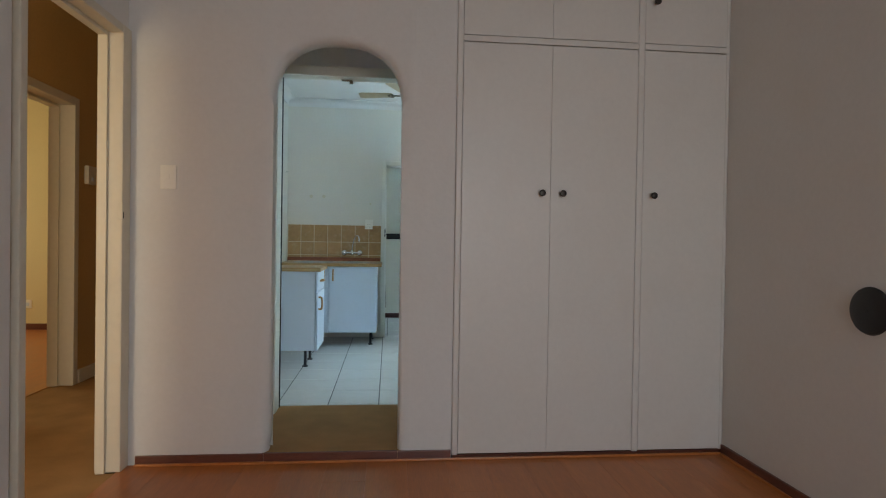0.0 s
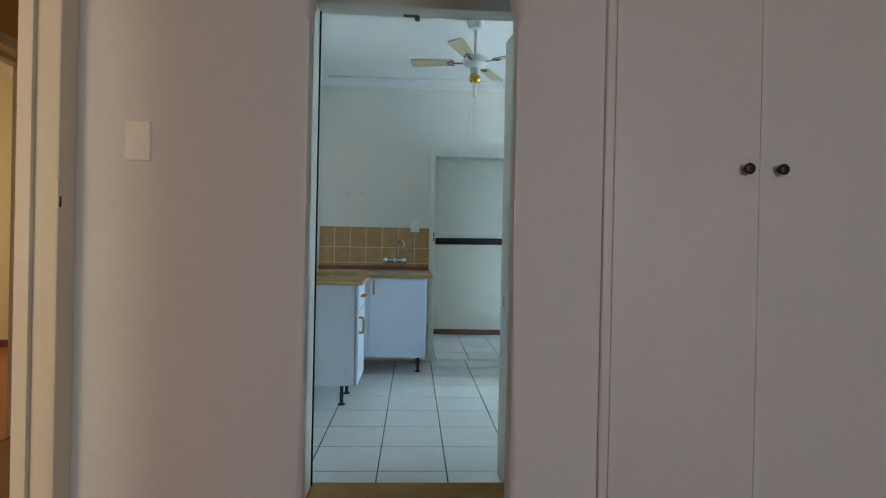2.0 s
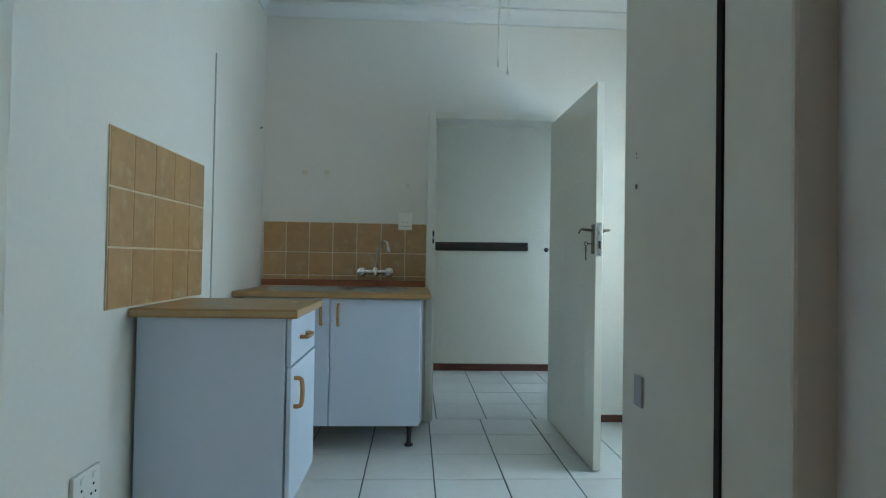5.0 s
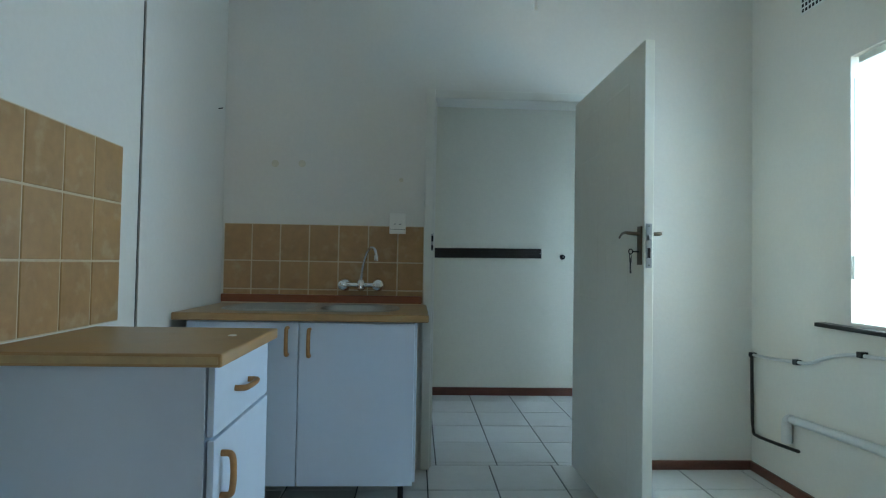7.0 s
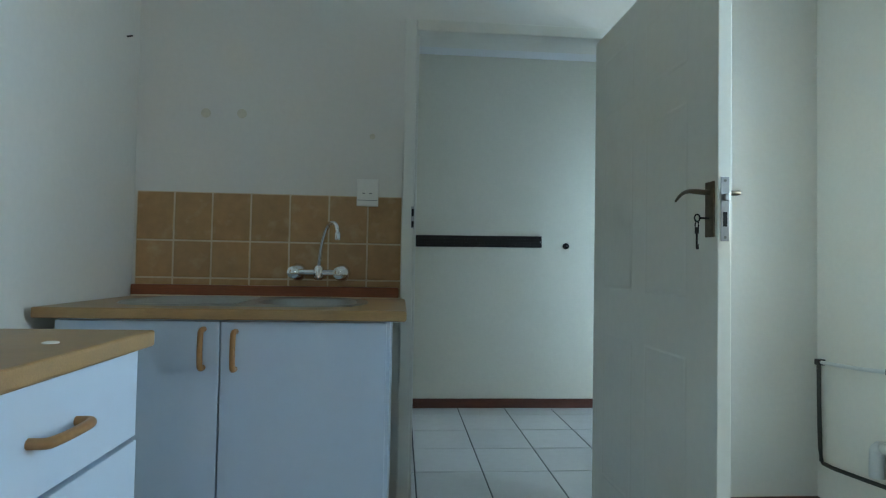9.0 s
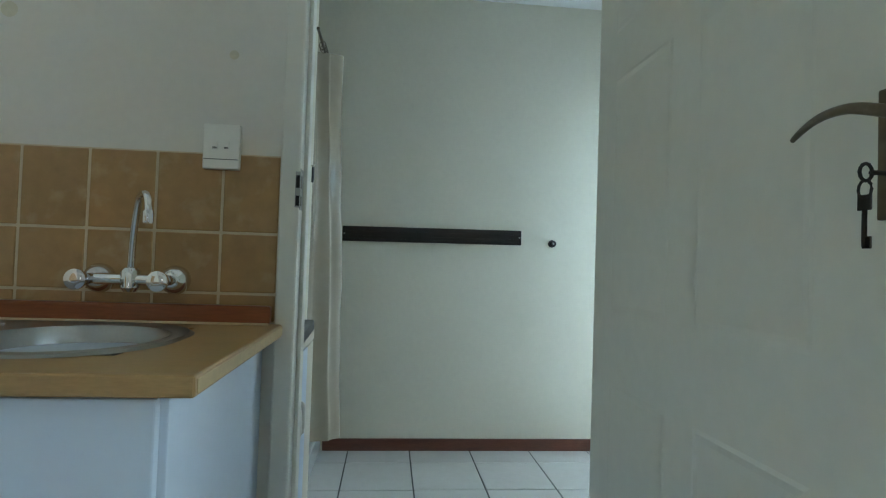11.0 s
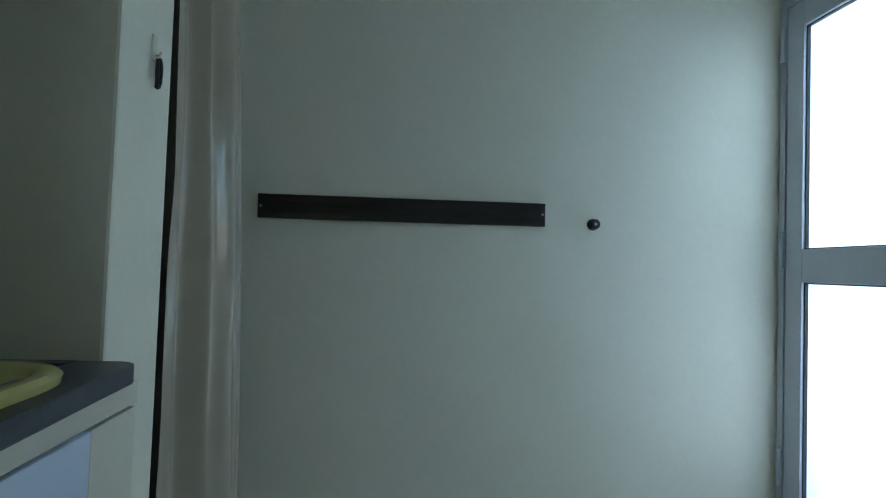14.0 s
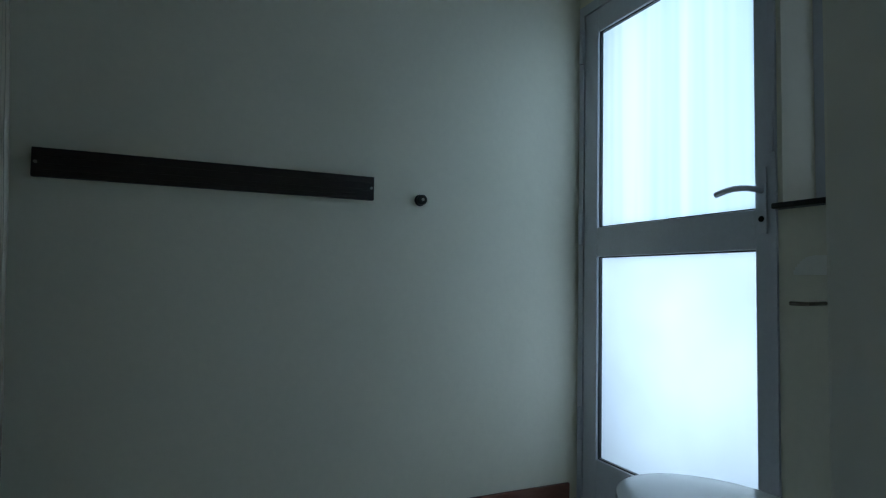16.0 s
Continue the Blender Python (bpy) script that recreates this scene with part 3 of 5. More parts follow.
f1 = door_frame_x("door_frame_bedroom", BED_L + 0.016, BED_L - 0.10, DOOR_Y0, DOOR_Y1, 2.085, BED_Z, CREAM, "cream painted rebated door frame", 0.04, 0.083)
part("strike_plate", boxes((BED_L - 0.004, BED_L + 0.0175, DOOR_Y1 - 0.003, DOOR_Y1 + 0.012, 1.225, 1.305), bevel=0.002), CREAM, f1, "painted-over strike plate")
part("latch_slot", boxes((BED_L + 0.0176, BED_L + 0.0182, DOOR_Y1 + 0.003, DOOR_Y1 + 0.011, 1.232, 1.262)), DARKGAP, f1, "dark latch slot")
f2 = door_frame_x("door_frame_hall", HALL_L + 0.016, HALL_L - 0.17, HD0, HD1, 2.10, BED_Z, CREAM, "cream painted door frame")

sw = thing("light_switch", (-1.10, BED_FRONT, 1.43), "white plastic rocker light switch", "switch")
part("plate", boxes((-1.118, -1.044, BED_FRONT - 0.010, BED_FRONT, 1.378, 1.494), bevel=0.004), PLASTIC, sw)
part("rocker", boxes((-1.088, -1.074, BED_FRONT - 0.014, BED_FRONT - 0.0105, 1.428, 1.448), bevel=0.002), PLASTIC, sw)
sw2 = thing("wall_socket", (-4.1, 7.14, 0.45), "white double plug socket on the wall", "socket")
part("plate", boxes((-4.32, -4.17, 7.138, 7.149, 0.30, 0.40), bevel=0.004), PLASTIC, sw2)
for x in (-4.275, -4.215):
    part("socket_face", boxes((x - 0.02, x + 0.02, 7.136, 7.1379, 0.325, 0.365), bevel=0.001), MELAMINE, sw2)
for x in (-4.29, -4.66):
    q = thing("nail_hole", (x, 7.15, 1.235), "small dark nail hole in the far wall", "hole", "nail holes")
    part("hole", lathe([(0.012, -0.001), (0.012, -0.003)], 10, "y", (x, 7.15, 1.235)), DARKGAP, q)
ic = thing("intercom_box", (HALL_L, 4.71, 1.6), "small cream plastic intercom box on the hall wall", "intercom")
part("case", boxes((HALL_L + 0.001, HALL_L + 0.035, 4.655, 4.765, 1.545, 1.685), bevel=0.006), CREAM, ic)
part("button", boxes((HALL_L + 0.0352, HALL_L + 0.039, 4.695, 4.725, 1.57, 1.60), bevel=0.002), MELAMINE, ic)

dk = thing("wall_cover_plate", (1.74, 2.06, 0.915), "round black cover plate on the bedroom wall", "cover plate")
part("disc", lathe([(0.088, -0.0005), (0.090, -0.006), (0.086, -0.014), (0.070, -0.020), (0.030, -0.023)], 40, "x", (BED_R, 2.06, 0.915)), BLACKP, dk, "", True)
part("screw", lathe([(0.006, -0.0225), (0.006, -0.025)], 10, "x", (BED_R, 2.06, 0.915)), BLACKP, dk)

ks = thing("wall_socket", (KIT_L, 4.92, 0.35), "white double plug socket low on the kitchen wall", "socket")
part("plate", boxes((KIT_L + 0.0005, KIT_L + 0.013, 4.850, 4.997, 0.298, 0.416), bevel=0.004), PLASTIC, ks)
for yy in (4.892, 4.957):
    part("rocker", boxes((KIT_L + 0.0132, KIT_L + 0.017, yy - 0.008, yy + 0.008, 0.382, 0.402), bevel=0.002), PLASTIC, ks)
    for dy, dz in ((0.0, 0.362), (-0.012, 0.334), (0.012, 0.334)):
        part("pin_hole", lathe([(0.0045, 0.0131), (0.0045, 0.0139)], 10, "x", (KIT_L, yy + dy, dz)), DARKGAP, ks)

# ---- kitchen doorway ----
ef = thing("door_frame_kitchen", (EX0, ENTRY_Y0, PASS_Z), "white painted timber door frame with dark seal", "door frame", kind="structure")
part("jamb", boxes((EX0 - 0.06, EX0, 3.60, 3.735, FL_Z, EZ + 0.06), (EX0 - 0.06, EX0 - 0.03, 3.736, ENTRY_Y1 + 0.016, FL_Z, EZ + 0.06), bevel=0.005), GLOSS, ef)
part("jamb", boxes((EX1, EX1 + 0.06, ENTRY_Y0 - 0.016, 3.80, FL_Z, EZ + 0.06), (EX1 + 0.046, EX1 + 0.06, 3.801, ENTRY_Y1 + 0.016, FL_Z, EZ + 0.06), bevel=0.005), GLOSS, ef)
part("head", boxes((EX0 + 0.0005, EX1 - 0.0005, ENTRY_Y0 - 0.016, ENTRY_Y0 + 0.09, EZ, EZ + 0.06), bevel=0.006), GLOSS, ef)
part("seal", boxes((EX0 - 0.02, EX0 + 0.005, 3.7355, 3.748, 0.0, EZ - 0.001)), DARKGAP, ef, "black door seal")
part("seal", boxes((EX1 - 0.002, EX1 + 0.02, 3.8005, 3.8135, 0.0, EZ - 0.001)), DARKGAP, ef, "black door seal")

ed = thing("kitchen_door", (EX1, 3.8, 0.0), "white painted flush door leaf standing open into the kitchen", "door")
lx0 = 0.1728
part("leaf", splay(0.198, 0.168, 0.04, 3.816, 4.06, 0.012, 2.17), GLOSS, ed)
part("lock_hole", lathe([(0.0045, -0.0002), (0.0045, -0.0012)], 12, "x", (lx0, 4.02, 1.222)), SCUFF, ed, "empty lock hole")
for yy, zz in ((4.021, 1.278), (4.019, 1.270)):
    part("screw_hole", lathe([(0.0016, -0.0002), (0.0016, -0.001)], 8, "x", (lx0, yy, zz)), SCUFF, ed)
part("patch_plate", boxes((lx0 - 0.0015, lx0 + 0.003, 3.99, 4.02, 0.86, 0.91), bevel=0.001), STEEL, ed, "small worn metal plate")

def round_rect(x0, x1, y0, y1, r, n=8):
    pts = []
    for cx, cy, a0 in ((x1 - r, y1 - r, 0), (x0 + r, y1 - r, 90), (x0 + r, y0 + r, 180), (x1 - r, y0 + r, 270)):
        for i in range(n + 1):
            a = radians(a0 + 90 * i / n)
            pts.append((cx + r * math.cos(a), cy + r * math.sin(a)))
    return pts


# ---- kitchen units ----
def leg(parent, x, y, top):
    part("leg", lathe([(0.026, 0.0), (0.026, 0.008), (0.016, 0.014), (0.013, 0.02), (0.013, top - 0.02), (0.022, top - 0.012), (0.022, top)], 16, "z", (x, y, 0.0)), BLACKP, parent, "black adjustable plastic leg", True)


def bow_handle(parent, a, b, out, r=0.0085):
    """A bowed wooden handle from a to b, standing out along the vector out."""
    a, b, o = Vector(a), Vector(b), Vector(out)
    d = (b - a) * 0.12
    pts = [a, a + o * 0.8, a + o + d, (a + b) / 2 + o * 1.08, b + o - d, b + o * 0.8, b]
    part("handle", tube(pts, r, 10, 2), BEECH, parent, "bowed beech wood handle", True)


def worktop(name, at, label, rows, mitre=None):
    t = thing(name, at, label, "worktop")
    part("top", boxes(*rows, bevel=0.007, seg=3), WORKTOP, t)
    return t


c1 = thing("drawer_cabinet", (-0.92, 5.45, 0.0), "white melamine base cabinet with one drawer and a door", "cabinet")
part("body", boxes((-1.205, -0.668, 5.205, 5.70, 0.165, 0.868), bevel=0.002), MELAMINE, c1)
d = part("drawer_front", boxes((-0.663, -0.646, 5.207, 5.698, 0.690, 0.862), bevel=0.003), MELAMINE, c1)
bow_handle(d, (-0.646, 5.365, 0.777), (-0.646, 5.485, 0.777), (0.030, 0, 0))
d = part("door", boxes((-0.661, -0.644, 5.207, 5.698, 0.165, 0.682), bevel=0.003), MELAMINE, c1)
bow_handle(d, (-0.644, 5.262, 0.635), (-0.644, 5.262, 0.528), (0.030, 0, 0))
for x, y in ((-1.15, 5.36), (-0.765, 5.33), (-1.15, 5.64), (-0.765, 5.64)):
    leg(c1, x, y, 0.164)
w1 = worktop("worktop_short", (-0.92, 5.45, 0.87), "brown wood-effect laminate worktop, chipped at the edge", [(-1.215, -0.616, 5.160, 5.705, 0.869, 0.902)])

part("edge_band", boxes((-1.205, -0.624, 5.1584, 5.1602, 0.877, 0.895), bevel=0.0006, seg=1), BANDING, w1, "pale worn edge band")
hc = thing("hole_cap", (-0.70, 5.42, 0.902), "pale plastic cap in the worktop", "cap")
part("cap", lathe([(0.013, 0.0), (0.013, 0.0015), (0.009, 0.003)], 16, "z", (-0.70, 5.50, 0.9021)), PLASTIC, hc, "", True)

c2 = thing("sink_cabinet", (-0.65, 6.6, 0.0), "white melamine two-door sink cabinet on black legs", "cabinet")
part("body", boxes((-1.145, -0.147, 6.288, 6.90, 0.165, 0.866), bevel=0.002), MELAMINE, c2)
d = part("door", boxes((-1.143, -0.664, 6.268, 6.286, 0.155, 0.862), bevel=0.003), MELAMINE, c2)
bow_handle(d, (-0.71, 6.268, 0.838), (-0.71, 6.268, 0.722), (0, -0.030, 0))
d = part("door", boxes((-0.659, -0.158, 6.268, 6.286, 0.155, 0.862), bevel=0.003), MELAMINE, c2)
bow_handle(d, (-0.615, 6.268, 0.832), (-0.615, 6.268, 0.718), (0, -0.030, 0))
for x, y in ((-1.1, 6.42), (-0.212, 6.42), (-1.1, 6.78), (-0.212, 6.78)):
    leg(c2, x, y, 0.164)
SX0, SX1, SY0, SY1 = -1.08, -0.235, 6.345, 6.825


def plate_with_hole(x0, x1, y0, y1, a0, a1, b0, b1, z0, z1, bevel):
    """A slab with a rectangular cut-out."""
    bm = bmesh.new()
    rings = []
    for z in (z0, z1):
        rings.append([[bm.verts.new((x, y, z)) for x, y in ((x0, y0), (x1, y0), (x1, y1), (x0, y1))],
                      [bm.verts.new((x, y, z)) for x, y in ((a0, b0), (a1, b0), (a1, b1), (a0, b1))]])
    (lo, li), (ho, hi) = rings
    for i in range(4):
        j = (i + 1) % 4
        bm.faces.new((ho[i], ho[j], hi[j], hi[i]))
        bm.faces.new((lo[j], lo[i], li[i], li[j]))
        bm.faces.new((lo[i], lo[j], ho[j], ho[i]))
        bm.faces.new((li[j], li[i], hi[i], hi[j]))
    rim_edges = [bm.edges.get((r[i], r[(i + 1) % 4])) for r in (lo, ho) for i in range(4)] + [bm.edges.get((lo[i], ho[i])) for i in range(4)]
    bmesh.ops.bevel(bm, geom=rim_edges, offset=bevel, segments=3, affect="EDGES", profile=0.6)
    bmesh.ops.recalc_face_normals(bm, faces=bm.faces[:])
    return bm


wt = thing("sink_worktop", (-0.65, 6.6, 0.87), "brown wood-effect laminate worktop round the sink", "worktop")
part("slab", plate_with_hole(-1.200, -0.098, 6.245, 6.905, SX0 + 0.06, SX1 - 0.04, SY0 + 0.05, SY1 - 0.045, 0.868, 0.901, 0.007), WORKTOP, wt)
part("edge_band", boxes((-0.0982, -0.0966, 6.254, 6.898, 0.874, 0.895), bevel=0.0006, seg=1), BANDING, wt, "pale laminate edge band")
up = thing("wood_upstand", (-0.65, 6.89, 0.9), "red-brown varnished timber strip behind the sink", "trim")
part("strip", boxes((-1.205, -0.125, 6.862, 6.893, 0.9025, 0.948), bevel=0.008, seg=3), UPSTAND, up)
part("sealant", tube([(-1.20, 6.861, 0.903), (-0.66, 6.860, 0.9035), (-0.128, 6.861, 0.903)], 0.0035, 6), TILEGROUT, up, "dirty sealant bead", True)


def sheet(rings):
    """A skin through rings of equal count; each ring is (points, z)."""
    bm = bmesh.new()
    rs = [[bm.verts.new((x, y, z)) for x, y in pts] for pts, z in rings]
    k = len(rs[0])
    for a, b in zip(rs, rs[1:]):
        for i in range(k):
            bm.faces.new((a[i], a[(i + 1) % k], b[(i + 1) % k], b[i]))
    bm.faces.new(rs[-1])
    return bm


sink = thing("kitchen_sink", (-0.6, 6.58, 0.88), "inset stainless steel single bowl sink with drainer", "sink")
bx0, bx1, by0, by1 = -0.62, -0.275, 6.40, 6.775
rim = bmesh.new()
out_ = round_rect(SX0, SX1, SY0, SY1, 0.20, 8)
inn = round_rect(SX0 + 0.02, SX1 - 0.02, SY0 + 0.02, SY1 - 0.02, 0.185, 8)
hole = round_rect(bx0, bx1, by0, by1, 0.165, 8)
r0 = [rim.verts.new((x, y, 0.9015)) for x, y in out_]
r1 = [rim.verts.new((x, y, 0.9065)) for x, y in round_rect(SX0 + 0.008, SX1 - 0.008, SY0 + 0.008, SY1 - 0.008, 0.194, 8)]
r2 = [rim.verts.new((x, y, 0.9035)) for x, y in inn]
r3 = [rim.verts.new((x, y, 0.9035)) for x, y in hole]
k = len(r0)
for a, b in ((r0, r1), (r1, r2), (r2, r3)):
    for i in range(k):
        rim.faces.new((a[i], a[(i + 1) % k], b[(i + 1) % k], b[i]))
part("rim", rim, STEEL, sink, "", True)
part("bowl", sheet([(round_rect(bx0 + e, bx1 - e, by0 + e, by1 - e, 0.165 - e, 8), z) for e, z in ((0.0, 0.9034), (0.006, 0.895), (0.012, 0.86), (0.02, 0.79), (0.045, 0.765), (0.09, 0.758))]), STEEL, sink, "", True)
for i in range(6):
    yy = 6.42 + i * 0.063
    part("drainer_ridge", tube([(-1.03, yy, 0.904), (-0.66, yy, 0.9045)], 0.004, 8), STEEL, sink, "", True)
part("waste", lathe([(0.035, 0.0), (0.035, 0.003), (0.02, 0.004)], 20, "z", ((bx0 + bx1) / 2, (by0 + by1) / 2, 0.7585)), CHROME, sink, "", True)

tap = thing("sink_tap", (-0.455, 6.9, 1.0), "chrome wall-mounted kitchen mixer tap with swan-neck spout", "tap")
ty, tz = 6.852, 1.006
part("body", tube([(-0.535, ty, tz), (-0.375, ty, tz)], 0.014, 14), CHROME, tap, "", True)
part("hub", lathe([(0.014, -0.03), (0.022, -0.02), (0.022, 0.02), (0.016, 0.028)], 18, "z", (-0.455, ty, tz)), CHROME, tap, "", True)
for x in (-0.545, -0.365):
    part("flange", lathe([(0.036, 0.0), (0.037, -0.010), (0.033, -0.024), (0.022, -0.036), (0.014, -0.040)], 24, "y", (x, 6.9005, tz)), CHROME, tap, "", True)
    part("handle", lathe([(0.012, -0.038), (0.013, -0.062), (0.011, -0.072), (0.015, -0.084), (0.024, -0.114), (0.024, -0.121), (0.018, -0.125), (0.008, -0.126)], 20, "y", (x, 6.9005, tz)), CHROME, tap, "flared chrome tap handle", True)
part("spout", tube([(-0.455, ty, tz + 0.02), (-0.447, ty - 0.015, tz + 0.09), (-0.432, ty - 0.04, tz + 0.15), (-0.408, ty - 0.08, tz + 0.20), (-0.378, ty - 0.115, tz + 0.198), (-0.368, ty - 0.128, tz + 0.172), (-0.367, ty - 0.130, tz + 0.15)], 0.0085, 12, 2), CHROME, tap, "", True)
part("aerator", lathe([(0.0105, 0.0), (0.012, 0.004), (0.012, 0.026), (0.009, 0.03)], 16, "z", (-0.367, ty - 0.130, tz + 0.130)), CHROME, tap, "", True)


# splashbacks in tiles
def splash(name, label, plane, at, us, vs):
    base = thing(name, at, label, "splashback")
    g = 0.007
    if plane == "y":
        part("grout", boxes((us[0], us[-1], at[1] - 0.0068, at[1] - 0.001, vs[0], vs[-1])), TILEGROUT, base)
    else:
        part("grout", boxes((at[0] + 0.001, at[0] + 0.0068, us[0], us[-1], vs[0], vs[-1])), TILEGROUT, base)
    cache = {}
    for u0, u1 in zip(us, us[1:]):
        for v0, v1 in zip(vs, vs[1:]):
            key = (round(u1 - u0, 3), round(v1 - v0, 3))
            if key not in cache:
                w, h = key
                row = (g / 2, w - g / 2, -0.008, 0, g / 2, h - g / 2) if plane == "y" else (0, 0.008, g / 2, w - g / 2, g / 2, h - g / 2)
                cache[key] = mesh_of("tile", boxes(row, bevel=0.002, seg=1), BROWNTILE)
            t = new("tile", cache[key])
            t.parent = base
            p = Vector((u0, at[1] - 0.002, v0)) if plane == "y" else Vector((at[0] + 0.002, u0, v0))
            t.location = p - Vector(at)


splash("sink_splashback", "tan brown square wall tiles behind the sink", "y", (-0.66, KIT_BACK, 0.92), [-1.206, -1.056, -0.903, -0.746, -0.586, -0.424, -0.262, -0.118], [0.903, 0.975, 1.129, 1.331])
splash("tiled_splashback", "tan brown square wall tiles above the worktop", "x", (KIT_L, 5.5, 0.9), [5.01, 5.172, 5.337, 5.509, 5.668, 5.842], [0.905, 1.117, 1.322, 1.527])

pl = thing("isolator_switch", (-0.265, KIT_BACK, 1.35), "white plastic double isolator switch above the tiles", "switch")
part("plate", boxes((-0.309, -0.219, KIT_BACK - 0.030, KIT_BACK - 0.0105, 1.288, 1.402), bevel=0.004), PLASTIC, pl)
for x in (-0.279, -0.251):
    r_ = part("rocker", boxes((x - 0.007, x + 0.007, KIT_BACK - 0.034, KIT_BACK - 0.0305, 1.338, 1.358), bevel=0.002), PLASTIC, pl)
    part("mark", boxes((x - 0.005, x + 0.005, KIT_BACK - 0.0346, KIT_BACK - 0.0341, 1.339, 1.343)), SCUFF, r_)
part("seam", boxes((-0.306, -0.222, KIT_BACK - 0.0309, KIT_BACK - 0.0301, 1.3115, 1.3135)), SCUFF, pl)
for x, z, s in ((-0.944, 1.664, 0.02), (-0.797, 1.667, 0.02), (-0.25, 1.589, 0.012)):
    q = thing("wall_patch", (x, KIT_BACK, z), "small yellowed filler patch on the wall", "patch", "wall patches")
    part("filler", lathe([(s, 0.0), (s, -0.0012), (s * 0.8, -0.002)], 14, "y", (x, KIT_BACK, z)), YELLOWED, q)

nl = thing("nail", (KIT_L, 6.80, 1.93), "small rusty nail in the kitchen wall", "nail")
part("shank", tube([(KIT_L - 0.002, 6.80, 1.93), (KIT_L + 0.022, 6.80, 1.934)], 0.003, 8), COPPER, nl)

ct = thing("small_table", (0.7, 4.27, 0.0), "small white table with a brown wood-effect top", "table")
TX0, TX1, TY0, TY1 = 0.383, 1.02, 3.95, 4.62
bm = bmesh.new()
ring = round_rect(TX0, TX1, TY0, TY1, 0.035, 5)
lo = [bm.verts.new((x, y, 0.716)) for x, y in ring]
hi = [bm.verts.new((x, y, 0.750)) for x, y in ring]
bm.faces.new(lo[::-1])
bm.faces.new(hi)
for a_ in range(len(ring)):
    b_ = (a_ + 1) % len(ring)
    bm.faces.new((lo[a_], lo[b_], hi[b_], hi[a_]))
bmesh.ops.bevel(bm, geom=[e for e in bm.edges if abs(e.verts[0].co.z - e.verts[1].co.z) < 1e-5], offset=0.006, segments=2, affect="EDGES", profile=0.6)
part("tabletop", bm, WORKTOP, ct, "brown wood-effect laminate top")
part("apron", boxes((TX0 + 0.05, TX1 - 0.05, TY0 + 0.05, TY1 - 0.05, 0.63, 0.715), bevel=0.003), MELAMINE, ct)
for x, y in ((TX0 + 0.06, TY0 + 0.06), (TX1 - 0.06, TY0 + 0.06), (TX0 + 0.06, TY1 - 0.06), (TX1 - 0.06, TY1 - 0.06)):
    part("leg", boxes((x - 0.02, x + 0.02, y - 0.02, y + 0.02, 0.0, 0.629), bevel=0.003), MELAMINE, ct)


# bathroom door between kitchen and bathroom
bf = thing("door_frame_bath", (BX0, KIT_BACK, 0.0), "white painted door frame with a worn strike plate", "door frame", kind="structure")
for xa, xb in ((BX0 - 0.05, BX0), (BX1, BX1 + 0.05)):
    part("jamb", boxes((xa, xb, KIT_BACK - 0.022, BATH_Y0 + 0.014, 0.0, BZ + 0.05), bevel=0.005), GLOSS, bf)
part("head", boxes((BX0 + 0.0005, BX1 - 0.0005, KIT_BACK - 0.022, BATH_Y0 + 0.014, BZ, BZ + 0.05), bevel=0.005), GLOSS, bf)
part("door_stop", join(boxes((BX0 + 0.0005, BX0 + 0.012, KIT_BACK + 0.024, KIT_BACK + 0.075, 0, BZ - 0.001), bevel=0.003), boxes((BX1 - 0.004, BX1 - 0.0005, KIT_BACK + 0.024, BATH_Y0 + 0.006, 0, BZ - 0.001), bevel=0.001)), GLOSS, bf)
sp = part("strike_plate", join(boxes((BX0 - 0.011, BX0 + 0.0016, KIT_BACK - 0.0248, KIT_BACK - 0.0224, 1.200, 1.292), bevel=0.0008, seg=1), boxes((BX0 + 0.0003, BX0 + 0.0022, KIT_BACK - 0.0222, KIT_BACK + 0.018, 1.195, 1.300), bevel=0.0006, seg=1)), STEEL, bf, "scratched steel strike plate")
for z0_, z1_ in ((1.204, 1.230), (1.250, 1.282)):
    part("bolt_hole", boxes((BX0 - 0.009, BX0 + 0.0002, KIT_BACK - 0.0256, KIT_BACK - 0.025, z0_, z1_)), DARKGAP, sp, "dark bolt hole")
    part("bolt_slot", boxes((BX0 + 0.0023, BX0 + 0.0027, KIT_BACK - 0.020, KIT_BACK - 0.004, z0_, z1_)), SCUFF, sp)
for z_ in (1.198, 1.2965):
    part("screw", lathe([(0.0032, 0.0021), (0.0032, 0.0030)], 8, "x", (BX0, KIT_BACK + 0.004, z_)), STEEL, sp)

bd = thing("bathroom_door", (0.745, 6.89, 0.0), "white painted panelled door standing open into the kitchen", "door")
HX, HY = 0.734, 6.935
LW, LT = 0.948, 0.040
swing = Matrix.Translation((HX, HY, 0)) @ Matrix.Rotation(radians(0.8), 4, "Z")


def placed(bm, m):
    bmesh.ops.transform(bm, matrix=m, verts=bm.verts[:])
    return bm


def leaf_bm():
    """A moulded six-panel leaf in its own frame: along -y from the hinge, faces at x = 0 and x = thickness."""
    bm = boxes((0, LT, -LW, 0.002, 0.012, 2.045), bevel=0.003)
    return bm


